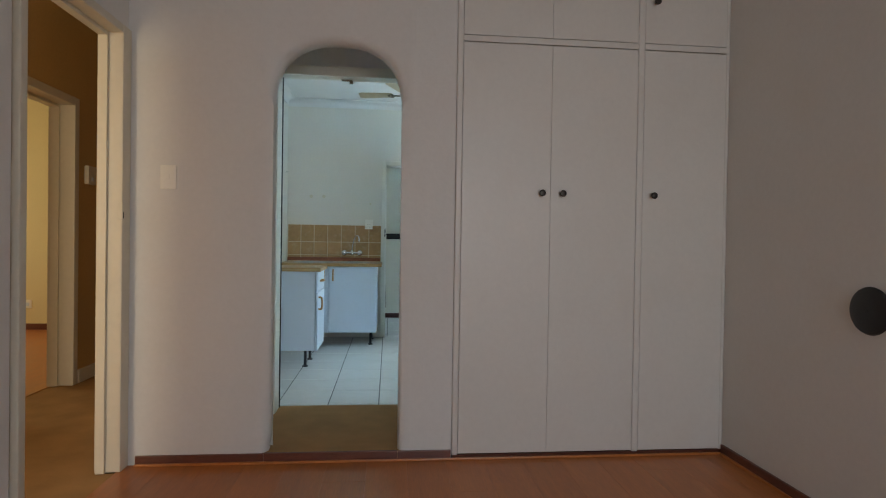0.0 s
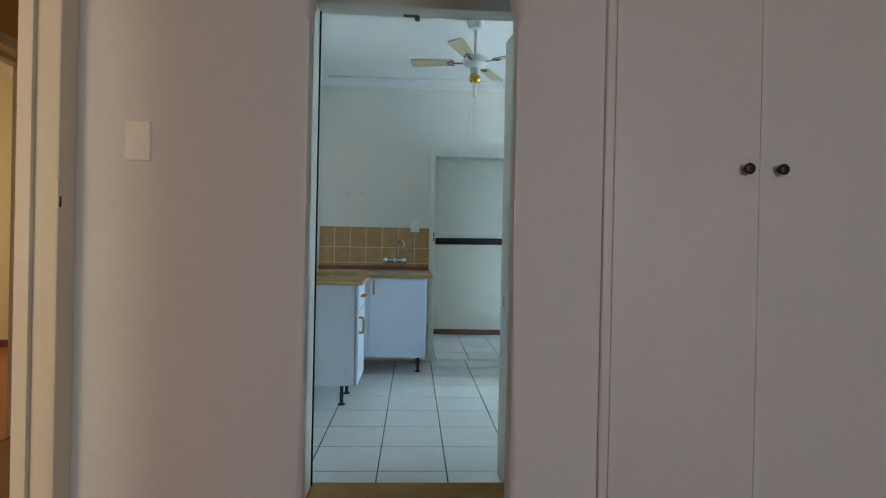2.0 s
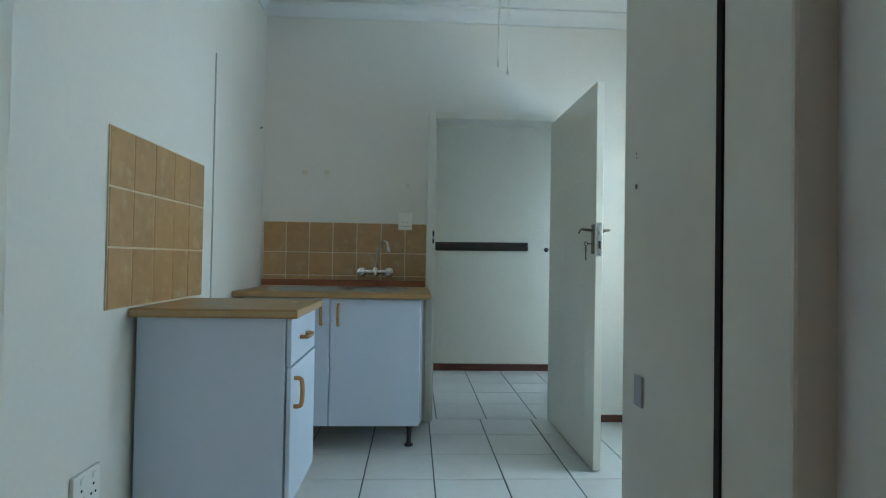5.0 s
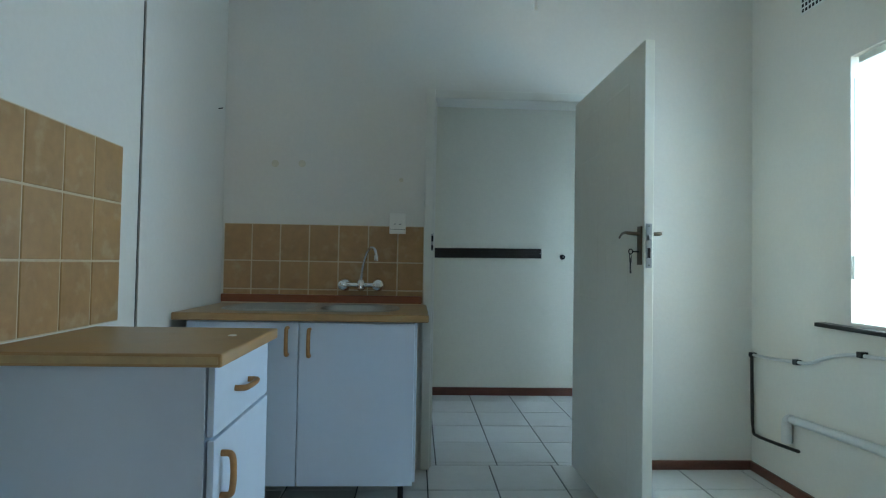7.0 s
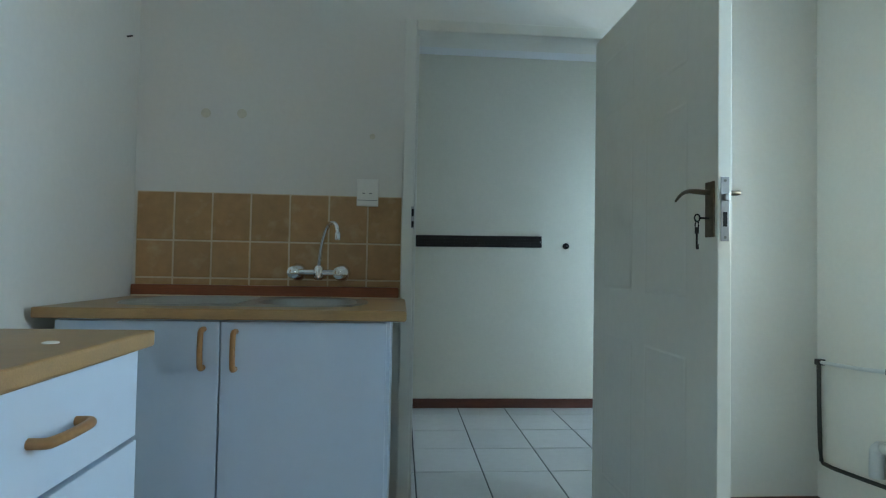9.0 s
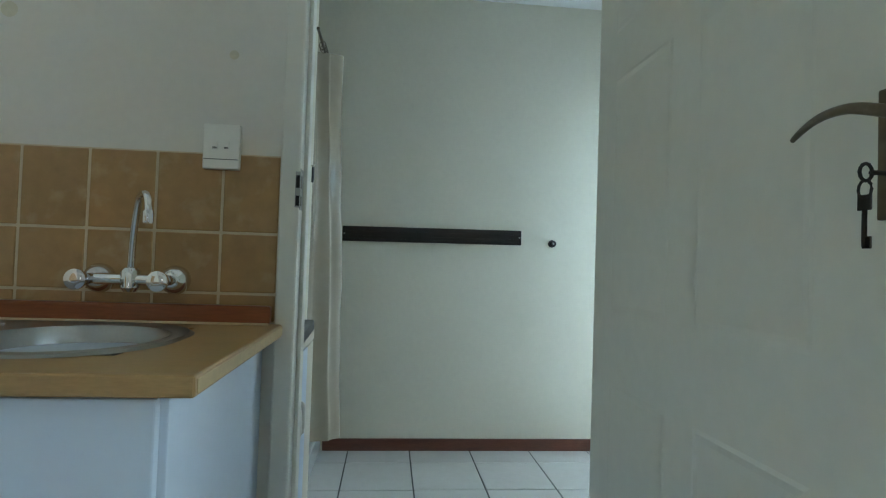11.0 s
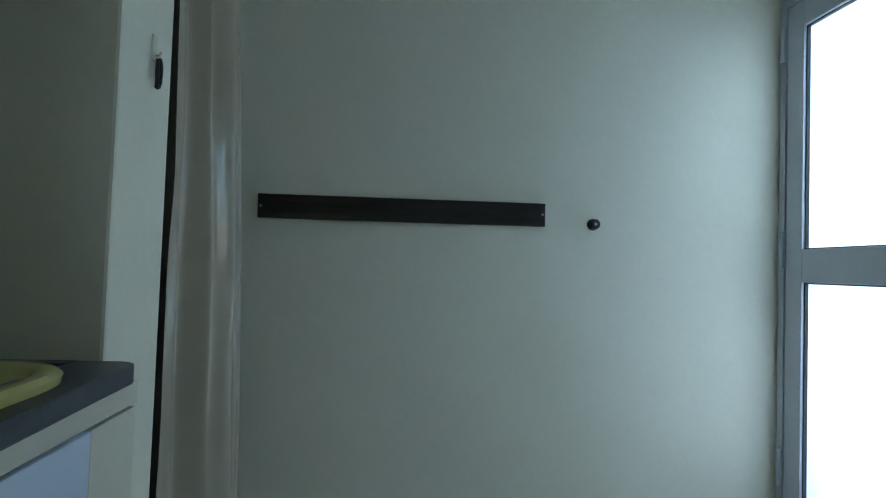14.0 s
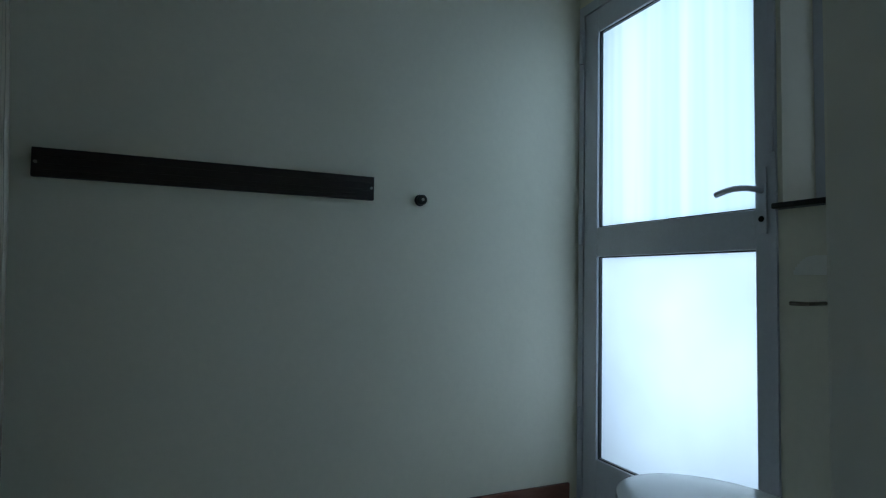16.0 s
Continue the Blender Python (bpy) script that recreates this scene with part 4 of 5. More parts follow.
lf = part("leaf", placed(leaf_bm(), swing), AGED, bd)
for (a, b, z0, z1) in ((-0.79, -0.50, 0.18, 0.78), (-0.40, -0.11, 0.18, 0.78), (-0.79, -0.50, 0.96, 1.56), (-0.40, -0.11, 0.96, 1.56), (-0.79, -0.50, 1.68, 1.92), (-0.40, -0.11, 1.68, 1.92)):
    for s, x in ((1, 0.0), (-1, LT)):
        mould = bmesh.new()
        rings = []
        for e, d_ in ((0.0, -0.0002), (0.008, -0.0014), (0.02, -0.0004), (0.035, -0.0006)):
            rings.append([mould.verts.new((x + s * d_, yy, zz)) for yy, zz in ((a + e, z0 + e), (b - e, z0 + e), (b - e, z1 - e), (a + e, z1 - e))])
        for p, q in zip(rings, rings[1:]):
            for i in range(4):
                mould.faces.new((p[i], p[(i + 1) % 4], q[(i + 1) % 4], q[i]))
        mould.faces.new(rings[-1])
        bmesh.ops.recalc_face_normals(mould, faces=mould.faces[:])
        part("panel", placed(mould, swing), AGED, lf)
ly = -LW + 0.034
for s, x in ((-1, 0.0), (1, LT)):
    pp = part("handle_plate", placed(boxes((min(x, x + s * 0.006), max(x, x + s * 0.006), ly - 0.021, ly + 0.021, 1.137, 1.293), bevel=0.0025), swing), BRONZE, bd, "dark bronze lever plate")
    part("lever", placed(tube([(x + s * 0.004, ly, 1.262), (x + s * 0.045, ly, 1.264), (x + s * 0.052, ly + 0.02, 1.268), (x + s * 0.05, ly + 0.06, 1.268), (x + s * 0.046, ly + 0.095, 1.258), (x + s * 0.046, ly + 0.110, 1.249)], (0.0085, 0.0032), 12, 2), swing), BRONZE, pp, "curved bronze lever", True)
part("lock_plate", placed(boxes((0.008, LT - 0.008, -LW - 0.002, -LW + 0.001, 1.125, 1.302), bevel=0.0008), swing), STEEL, bd, "steel mortice lock face")
part("lock_slot", placed(boxes((0.014, LT - 0.014, -LW - 0.0027, -LW - 0.0021, 1.165, 1.205)), swing), DARKGAP, bd, "dark deadbolt slot")
for zz in (1.135, 1.292):
    part("screw", placed(lathe([(0.004, -0.002), (0.004, -0.003)], 10, "y", (LT / 2, -LW, zz)), swing), SCUFF, bd)
part("latch", placed(boxes((0.013, LT - 0.013, -LW - 0.014, -LW - 0.0025, 1.235, 1.255), bevel=0.003), swing), STEEL, bd)
part("key", placed(join(tube([(-0.0065, ly, 1.190), (-0.034, ly, 1.190)], 0.003, 8), tube([(-0.040 + 0.008 * math.cos(a), ly, 1.190 + 0.010 * math.sin(a)) for a in [2 * math.pi * q / 12 for q in range(13)]], 0.0022, 6), tube([(-0.041, ly + 0.009 * math.cos(a), 1.170 + 0.011 * math.sin(a)) for a in [2 * math.pi * q / 12 for q in range(13)]], 0.0018, 6), boxes((-0.0425, -0.0395, ly - 0.009, ly + 0.009, 1.146, 1.164), bevel=0.001), tube([(-0.041, ly, 1.146), (-0.041, ly, 1.104)], 0.0028, 8), boxes((-0.0425, -0.0395, ly - 0.009, ly + 0.002, 1.102, 1.116), bevel=0.0008)), swing), KNOB, bd, "pewter keys hanging from the lock", False)

# ---- kitchen window, vent, pipes ----
win = thing("window_kitchen", (KIT_R, 5.4, WZ0), "white framed kitchen window behind pale vertical blinds", "window", kind="structure")
part("window_frame", join(boxes((1.90, 1.95, WY0, WY1, WZ0, WZ0 + 0.05)), boxes((1.90, 1.95, WY0, WY1, WZ1 - 0.05, WZ1)), boxes((1.90, 1.95, WY0, WY0 + 0.05, WZ0 + 0.05, WZ1 - 0.05)), boxes((1.90, 1.95, WY1 - 0.05, WY1, WZ0 + 0.05, WZ1 - 0.05)), boxes((1.90, 1.95, 5.62, 5.66, WZ0 + 0.05, WZ1 - 0.05))), GLOSS, win)
part("window_sill", boxes((KIT_R - 0.055, 1.90, WY0 - 0.10, 6.335, 0.866, 0.886), bevel=0.006), BLACKP, win, "black tiled window sill")
vb = thing("vertical_blind", (1.80, 5.4, 0.92), "cream fabric vertical blind, closed against daylight", "blind")
part("headrail", boxes((1.775, 1.815, WY0 + 0.01, WY1 - 0.02, WZ1 - 0.035, WZ1 - 0.003), bevel=0.004), GLOSS, vb)
y = WY1 - 0.035
i = 0
while y > WY0 + 0.05:
    s = bmesh.new()
    rows = []
    for z in (0.905, 2.045):
        rows.append([s.verts.new((1.795 + 0.010 * math.cos((k / 6 - 0.5) * 2.2) + 0.020 * (k / 6 - 0.5), y - 0.089 * k / 6, z)) for k in range(7)])
    for k in range(6):
        s.faces.new((rows[0][k], rows[0][k + 1], rows[1][k + 1], rows[1][k]))
    part("slat", s, BLINDS, vb, "", True)
    y -= 0.086
    i += 1
part("wand", tube([(1.765, 6.165, 1.98), (1.762, 6.168, 1.10)], 0.003, 6), PLASTIC, vb)
part("wand_grip", lathe([(0.004, 0), (0.007, 0.004), (0.007, 0.10), (0.004, 0.104)], 10, "z", (1.762, 6.168, 1.09)), PLASTIC, vb)

vent = thing("air_brick", (KIT_R, 6.40, 2.47), "white perforated wall vent near the ceiling", "vent")
part("plate", boxes((KIT_R - 0.006, KIT_R - 0.0005, 6.285, 6.495, 2.405, 2.545), bevel=0.002), PLASTER, vent)
for a in range(8):
    for b in range(5):
        part("hole", boxes((KIT_R - 0.0075, KIT_R - 0.0062, 6.298 + a * 0.0245, 6.312 + a * 0.0245, 2.414 + b * 0.026, 2.430 + b * 0.026)), DARKGAP, vent)

wp = thing("water_pipe", (1.735, 6.4, 0.65), "thin white painted water pipe clipped along the wall", "pipe")
part("pipe", tube([(1.735, 6.872, 0.648), (1.736, 6.68, 0.655), (1.737, 6.505, 0.670), (1.737, 6.42, 0.676), (1.737, 6.33, 0.715), (1.737, 6.22, 0.752), (1.737, 6.09, 0.772), (1.737, 5.6, 0.785), (1.737, 4.9, 0.79)], 0.0085, 10, 2), PIPEW, wp, "", True)
for yy, zz in ((6.872, 0.648), (6.505, 0.670), (6.096, 0.772), (5.6, 0.785)):
    part("clip", boxes((1.722, KIT_R - 0.001, yy - 0.014, yy + 0.014, zz - 0.013, zz + 0.013), bevel=0.003), BLACKP, wp, "black pipe clip")
dp = thing("drop_pipe", (1.735, 6.87, 0.2), "dark bare pipe dropping to the skirting", "pipe")
part("pipe", tube([(1.735, 6.875, 0.636), (1.735, 6.872, 0.40), (1.735, 6.865, 0.225), (1.736, 6.845, 0.207), (1.737, 6.66, 0.22), (1.737, 6.49, 0.235)], 0.0085, 10, 1), COPPER, dp, "", True)
ws = thing("waste_pipe", (1.73, 6.3, 0.4), "white plastic waste pipe along the wall", "pipe")
part("pipe", tube([(1.731, 6.555, 0.375), (1.731, 6.45, 0.385), (1.731, 5.99, 0.405), (1.731, 4.8, 0.43)], 0.021, 14), PIPEW, ws, "", True)
part("elbow", tube([(1.731, 6.535, 0.378), (1.731, 6.562, 0.372), (1.731, 6.570, 0.345), (1.731, 6.570, 0.255)], 0.025, 14, 1), PIPEW, ws, "", True)

# ---- ceiling fan ----
FX, FY = 0.150, 5.37
fan = thing("ceiling_fan", (FX, FY, 2.4), "white four-blade ceiling fan with brass trim and pull chains", "ceiling fan")
part("canopy", lathe([(0.02, 2.735), (0.045, 2.745), (0.060, 2.775), (0.062, 2.799)], 24, "z", (FX, FY, 0)), FANW, fan, "", True)
part("rod", lathe([(0.011, 2.545), (0.011, 2.74)], 12, "z", (FX, FY, 0)), FANW, fan, "", True)
part("motor", lathe([(0.03, 2.452), (0.062, 2.462), (0.088, 2.486), (0.092, 2.512), (0.082, 2.535), (0.05, 2.55), (0.02, 2.556)], 28, "z", (FX, FY, 0)), FANW, fan, "", True)
part("switch_cup", lathe([(0.03, 2.405), (0.038, 2.415), (0.038, 2.455)], 22, "z", (FX, FY, 0)), FANW, fan, "", True)
part("light_collar", lathe([(0.022, 2.348), (0.036, 2.356), (0.043, 2.372), (0.036, 2.39), (0.040, 2.402), (0.030, 2.405)], 22, "z", (FX, FY, 0)), BRASS, fan, "brass lamp collar", True)
part("bulb", lathe([(0.006, 2.245), (0.013, 2.252), (0.016, 2.28), (0.016, 2.34), (0.013, 2.349)], 16, "z", (FX, FY, 0)), PLASTIC, fan, "bare white bulb", True)
for deg in (61, 172, 247, 326):
    m = Matrix.Translation((FX, FY, 2.498)) @ Matrix.Rotation(radians(deg), 4, "Z") @ Matrix.Rotation(radians(9), 4, "X")
    bm = bmesh.new()
    prof = []
    for a in range(9):
        u = a / 8
        x = 0.16 + 0.31 * u
        w = 0.042 + 0.016 * u if u < 0.93 else 0.046
        prof.append((x, w))
    top, bot = [], []
    for (x, w), s in [(p, 1) for p in prof] + [(p, -1) for p in prof[::-1]]:
        top.append(bm.verts.new((x, s * w, 0.003)))
        bot.append(bm.verts.new((x, s * w, -0.003)))
    n = len(top)
    bm.faces.new(top)
    bm.faces.new(bot[::-1])
    for a in range(n):
        bm.faces.new((top[a], bot[a], bot[(a + 1) % n], top[(a + 1) % n]))
    bmesh.ops.recalc_face_normals(bm, faces=bm.faces[:])
    b = part("blade", placed(bm, m), FANBLADE, fan, "pale worn fan blade")
    part("blade_arm", placed(join(boxes((0.075, 0.17, -0.010, 0.010, -0.008, -0.0035), bevel=0.001), tube([(0.15, -0.028, -0.006), (0.172, -0.030, -0.006), (0.20, -0.010, -0.006), (0.205, 0.0, -0.006), (0.20, 0.010, -0.006), (0.172, 0.030, -0.006), (0.15, 0.028, -0.006)], 0.004, 6, 1)), m), BRONZE, b, "dark metal blade bracket", True)
for dx, z in ((-0.020, 1.880), (0.018, 1.852)):
    c = part("pull_chain", tube([(FX + dx, FY - 0.02, 2.36), (FX + dx * 1.05, FY - 0.02, z + 0.03)], 0.0028, 6), PLASTIC, fan)
    part("bead", lathe([(0.002, 0.034), (0.004, 0.028), (0.007, 0.008), (0.005, 0.0)], 10, "z", (FX + dx * 1.05, FY - 0.02, z)), PLASTIC, c, "", True)

# roller catch on the kitchen door head
rc = part("roller_catch", join(lathe([(0.011, 0.0), (0.011, 0.016), (0.007, 0.022)], 14, "z", (-0.275, 3.745, EZ - 0.022)), boxes((-0.335, -0.285, 3.735, 3.755, EZ - 0.006, EZ - 0.0005), bevel=0.001)), BRONZE, ef, "tarnished roller catch")

# ---- bathroom: wall strip, stop, hook ----
st = thing("wall_rail", (0.41, BATH_Y1, 1.23), "dark stained wooden rail screwed to the wall", "rail")
bm = boxes((-0.101, 0.929, BATH_Y1 - 0.022, BATH_Y1 - 0.0005, 1.185, 1.270), bevel=0.003)
bmesh.ops.rotate(bm, verts=bm.verts[:], cent=(0.414, BATH_Y1, 1.2275), matrix=Matrix.Rotation(radians(-0.55), 3, "Y"))
part("board", bm, DARKWOOD, st)
for z in (1.203, 1.221, 1.246):
    bm = boxes((-0.085, 0.912, BATH_Y1 - 0.026, BATH_Y1 - 0.0215, z - 0.003, z + 0.003), bevel=0.0015, seg=1)
    bmesh.ops.rotate(bm, verts=bm.verts[:], cent=(0.414, BATH_Y1, 1.2275), matrix=Matrix.Rotation(radians(-0.55), 3, "Y"))
    part("bead", bm, DARKWOOD, st)
for x, z in ((-0.090, 1.222), (0.918, 1.233)):
    part("screw", lathe([(0.005, 0.0), (0.005, -0.003)], 10, "y", (x, BATH_Y1 - 0.0218, z)), STEEL, st, "bright screw head")
ds = thing("door_stop", (1.117, BATH_Y1, 1.206), "black rubber door stop on the wall", "door stop")
part("buffer", lathe([(0.022, -0.0005), (0.022, -0.006), (0.0185, -0.010), (0.0185, -0.030), (0.015, -0.034)], 20, "y", (1.117, BATH_Y1, 1.206)), BLACKP, ds, "", True)
part("screw", lathe([(0.006, -0.0335), (0.006, -0.0355)], 10, "y", (1.117, BATH_Y1, 1.206)), STEEL, ds)

hk = thing("towel_hook", (-0.2, 7.94, 1.45), "yellowed adhesive hook holding a small dark clip", "hook")
part("pad", boxes((-0.1995, -0.194, 7.948, 7.970, 1.475, 1.535), bevel=0.002), YELLOWED, hk)
part("prong", tube([(-0.194, 7.947, 1.485), (-0.182, 7.947, 1.478), (-0.176, 7.947, 1.492)], 0.003, 8, 1), YELLOWED, hk, "", True)
part("clip", tube([(-0.184, 7.951, 1.478), (-0.184, 7.947, 1.455), (-0.184, 7.951, 1.420), (-0.184, 7.947, 1.410), (-0.184, 7.969, 1.420), (-0.184, 7.971, 1.455), (-0.184, 7.967, 1.478), (-0.184, 7.947, 1.484), (-0.184, 7.951, 1.478)], 0.0045, 8, 1), BLACKP, hk, "dark oval clip", True)

# ---- bathroom: vanity and basin ----
va = thing("vanity_unit", (-0.45, 7.35, 0.0), "white vanity cabinet with a cream rail", "vanity")
part("body", boxes((BATH_L + 0.005, -0.150, BATH_Y0 + 0.005, 7.805, 0.08, 0.738), bevel=0.002), MELAMINE, va)
part("plinth", boxes((BATH_L + 0.005, -0.20, BATH_Y0 + 0.005, 7.805, 0.0, 0.079)), MELAMINE, va)
part("fascia", boxes((BATH_L + 0.005, -0.132, BATH_Y0 + 0.005, 7.806, 0.739, 0.779), bevel=0.002), CREAM, va, "cream fascia rail")
for y0, y1, hy in ((7.09, 7.335, 7.30), (7.339, 7.63, 7.38)):
    d = part("door", boxes((-0.149, -0.132, y0, y1, 0.085, 0.732), bevel=0.003), MELAMINE, va)
    part("handle", tube([(-0.132, hy, 0.585), (-0.108, hy, 0.580), (-0.104, hy, 0.56), (-0.104, hy, 0.50), (-0.108, hy, 0.478), (-0.132, hy, 0.473)], 0.0075, 10, 1), PLASTIC, d, "cream plastic pull handle", True)
part("end_strip", boxes((-0.149, -0.134, 7.634, 7.803, 0.085, 0.732), bevel=0.002), CREAM, va, "cream end stile")
vt = thing("vanity_counter", (-0.45, 7.35, 0.8), "dark slate-grey laminate vanity top with rounded corner", "worktop")
pts = [(-0.25, BATH_Y0 + 0.004), (-0.100, BATH_Y0 + 0.004), (-0.105, 7.20)] + [(-0.168 + 0.04 * math.cos(radians(a)), 7.765 + 0.04 * math.sin(radians(a))) for a in range(0, 91, 15)] + [(-0.25, 7.805)]
bm = bmesh.new()
lo = [bm.verts.new((x, y, 0.781)) for x, y in pts]
hi = [bm.verts.new((x, y, 0.819)) for x, y in pts]
n = len(pts)
bm.faces.new(lo[::-1])
bm.faces.new(hi)
for a in range(n):
    bm.faces.new((lo[a], lo[(a + 1) % n], hi[(a + 1) % n], hi[a]))
bmesh.ops.recalc_face_normals(bm, faces=bm.faces[:])
bmesh.ops.bevel(bm, geom=[e for e in bm.edges if abs(e.verts[0].co.z - e.verts[1].co.z) < 1e-5], offset=0.005, segments=2, affect="EDGES", profile=0.6)
bmb = boxes((BATH_L + 0.005, -0.62, BATH_Y0 + 0.004, 7.805, 0.781, 0.819), (-0.62, -0.25, 7.77, 7.805, 0.781, 0.819))
part("top", join(bm, bmb), SLATE, vt)
ba = thing("wash_basin", (-0.42, 7.33, 0.7), "glossy pale yellow ceramic inset wash basin", "basin")


def oval(cx, cy, rx, ry, n=40, p=2.4):
    out = []
    for k in range(n):
        a = 2 * math.pi * k / n
        c, s = math.cos(a), math.sin(a)
        out.append((cx + rx * math.copysign(abs(c) ** (2 / p), c), cy + ry * math.copysign(abs(s) ** (2 / p), s)))
    return out


part("bowl", sheet([(oval(-0.395, 7.395, rx * 1.08, ry * 0.99, 48, 4.0), z) for rx, ry, z in ((0.228, 0.285, 0.8192), (0.230, 0.287, 0.832), (0.222, 0.279, 0.840), (0.205, 0.262, 0.841), (0.195, 0.252, 0.834), (0.182, 0.235, 0.79), (0.15, 0.195, 0.72), (0.09, 0.12, 0.69), (0.03, 0.03, 0.685))]), BASIN, ba, "", True)
for s_ in (-1, 1):
    part("basin_tap", lathe([(0.018, 0.0), (0.018, 0.012), (0.012, 0.02), (0.012, 0.06), (0.022, 0.066), (0.022, 0.09), (0.015, 0.096)], 16, "z", (-0.635, 7.42 + 0.09 * s_, 0.8412 if s_ else 0.84)), CHROME, ba, "chrome pillar tap", True)

# ---- bathroom: shower curtain ----
cu = thing("shower_curtain", (-0.13, 8.2, 0.2), "cream vinyl shower curtain drawn to one side", "shower curtain")
bm = bmesh.new()
NU, NZ = 84, 30
grid = []
for j in range(NZ + 1):
    v = j / NZ
    z = 0.195 + (2.075 - 0.195) * v
    row = []
    for k in range(NU + 1):
        u = k / NU
        # a broad front face, then tight pleats behind it
        ph = 2 * math.pi * (0.5 * min(u / 0.42, 1.0) + (2.5 * (u - 0.42) / 0.58 if u > 0.42 else 0.0))
        reach = 0.054 + 0.022 * (1 - v) ** 1.2 - (0.014 * u if u > 0.42 else 0.0)
        wave = -math.cos(ph) * reach + 0.012 * noise.noise((u * 3.0, v * 2.2, 0.3)) + 0.006 * noise.noise((u * 14, v * 7, 1.7)) + 0.012 * math.sin(u * 34 + v * 1.9) * min(1.0, u / 0.1) * (u < 0.42)
        yy = 8.13 + 0.25 * u + 0.05 * (1 - v) * u + 0.012 * math.sin(ph * 2)
        row.append(bm.verts.new((-0.158 + 0.030 * (1 - v) + wave, yy, z)))
    grid.append(row)
for j in range(NZ):
    for k in range(NU):
        bm.faces.new((grid[j][k], grid[j][k + 1], grid[j + 1][k + 1], grid[j + 1][k]))
part("sheet", bm, VINYL, cu, "", True)
rl = thing("curtain_rail", (-0.185, 8.3, 2.10), "dark thin shower curtain rail", "curtain rail")
part("rail", tube([(-0.185, 7.95, 2.10), (-0.185, BATH_Y1 - 0.001, 2.10)], 0.007, 12), BRONZE, rl, "", True)
for k in range(7):
    yy = 8.13 + 0.045 * k
    part("ring", tube([(-0.185 + 0.016 * math.cos(a), yy, 2.092 + 0.020 * math.sin(a)) for a in [2 * math.pi * q / 12 for q in range(13)]], 0.0022, 6), BRONZE, rl, "", True)

# ---- bathroom: glass door ----
gd = thing("glass_door", (BATH_R, GY1, 0.0), "grey aluminium door with two frosted glass panes, closed", "door")
X0, X1 = BATH_R - 0.005, BATH_R + 0.045
part("frame", join(boxes((X0 - 0.004, X1 + 0.01, GY1 - 0.030, GY1, 0.0, GZ - 0.002)), boxes((X0 - 0.004, X1 + 0.01, GY0, GY0 + 0.018, 0.0, GZ - 0.002)), boxes((X0 - 0.004, X1 + 0.01, GY0 + 0.019, GY1 - 0.031, GZ - 0.045, GZ - 0.002))), ALU, gd, "grey aluminium door frame")
LY0, LY1 = GY0 + 0.020, GY1 - 0.033
part("stile", boxes((X0 + 0.001, X1, LY1 - 0.082, LY1, 0.012, GZ - 0.048), bevel=0.003), ALU, gd)
part("stile", boxes((X0 + 0.001, X1, LY0, 7.819, 0.012, GZ - 0.048), bevel=0.003), ALU, gd)
for z0, z1 in ((0.012, 0.190), (1.0155, 1.137), (1.973, GZ - 0.048)):
    part("rail", boxes((X0 + 0.002, X1 - 0.001, 7.8192, LY1 - 0.0822, z0, z1), bevel=0.003), ALU, gd)
for z0, z1, m_ in ((0.19, 1.0155, FROST_B), (1.137, 1.973, FROST_A)):
    p = part("pane", boxes((X0 + 0.026, X0 + 0.031, 7.812, LY1 - 0.076, z0 - 0.006, z1 + 0.006)), m_, gd, "frosted glass pane")
    ya, yb = 7.8195, LY1 - 0.0825
    part("gasket", join(boxes((X0 + 0.012, X0 + 0.0255, ya, ya + 0.005, z0, z1)), boxes((X0 + 0.012, X0 + 0.0255, yb - 0.005, yb, z0, z1)), boxes((X0 + 0.012, X0 + 0.0255, ya + 0.005, yb - 0.005, z0, z0 + 0.005)), boxes((X0 + 0.012, X0 + 0.0255, ya + 0.005, yb - 0.005, z1 - 0.005, z1))), BLACKP, gd, "black glazing gasket")
for z in (0.25, 1.07, 1.86):
    part("hinge", lathe([(0.010, 0.0), (0.010, 0.135)], 12, "z", (X0 - 0.010, GY1 - 0.022, z)), ALU, gd, "", True)
hp = part("handle_plate", boxes((X0 - 0.007, X0 + 0.0008, 7.778, 7.808, 1.06, 1.26), bevel=0.003), ALU, gd, "grey lever plate")
part("lever", tube([(X0 - 0.004, 7.793, 1.190), (X0 - 0.045, 7.793, 1.192), (X0 - 0.052, 7.82, 1.197), (X0 - 0.052, 7.86, 1.199), (X0 - 0.050, 7.915, 1.188)], 0.009, 12, 2), ALU, hp, "grey lever handle", True)
part("keyhole", lathe([(0.009, 0.0), (0.009, -0.002)], 12, "x", (X0 - 0.0072, 7.793, 1.105)), DARKGAP, hp)
part("strike_cover", boxes((X0 - 0.012, X0 - 0.0045, GY0 + 0.001, GY0 + 0.014, 1.30, 1.42), bevel=0.002), ALU, gd)

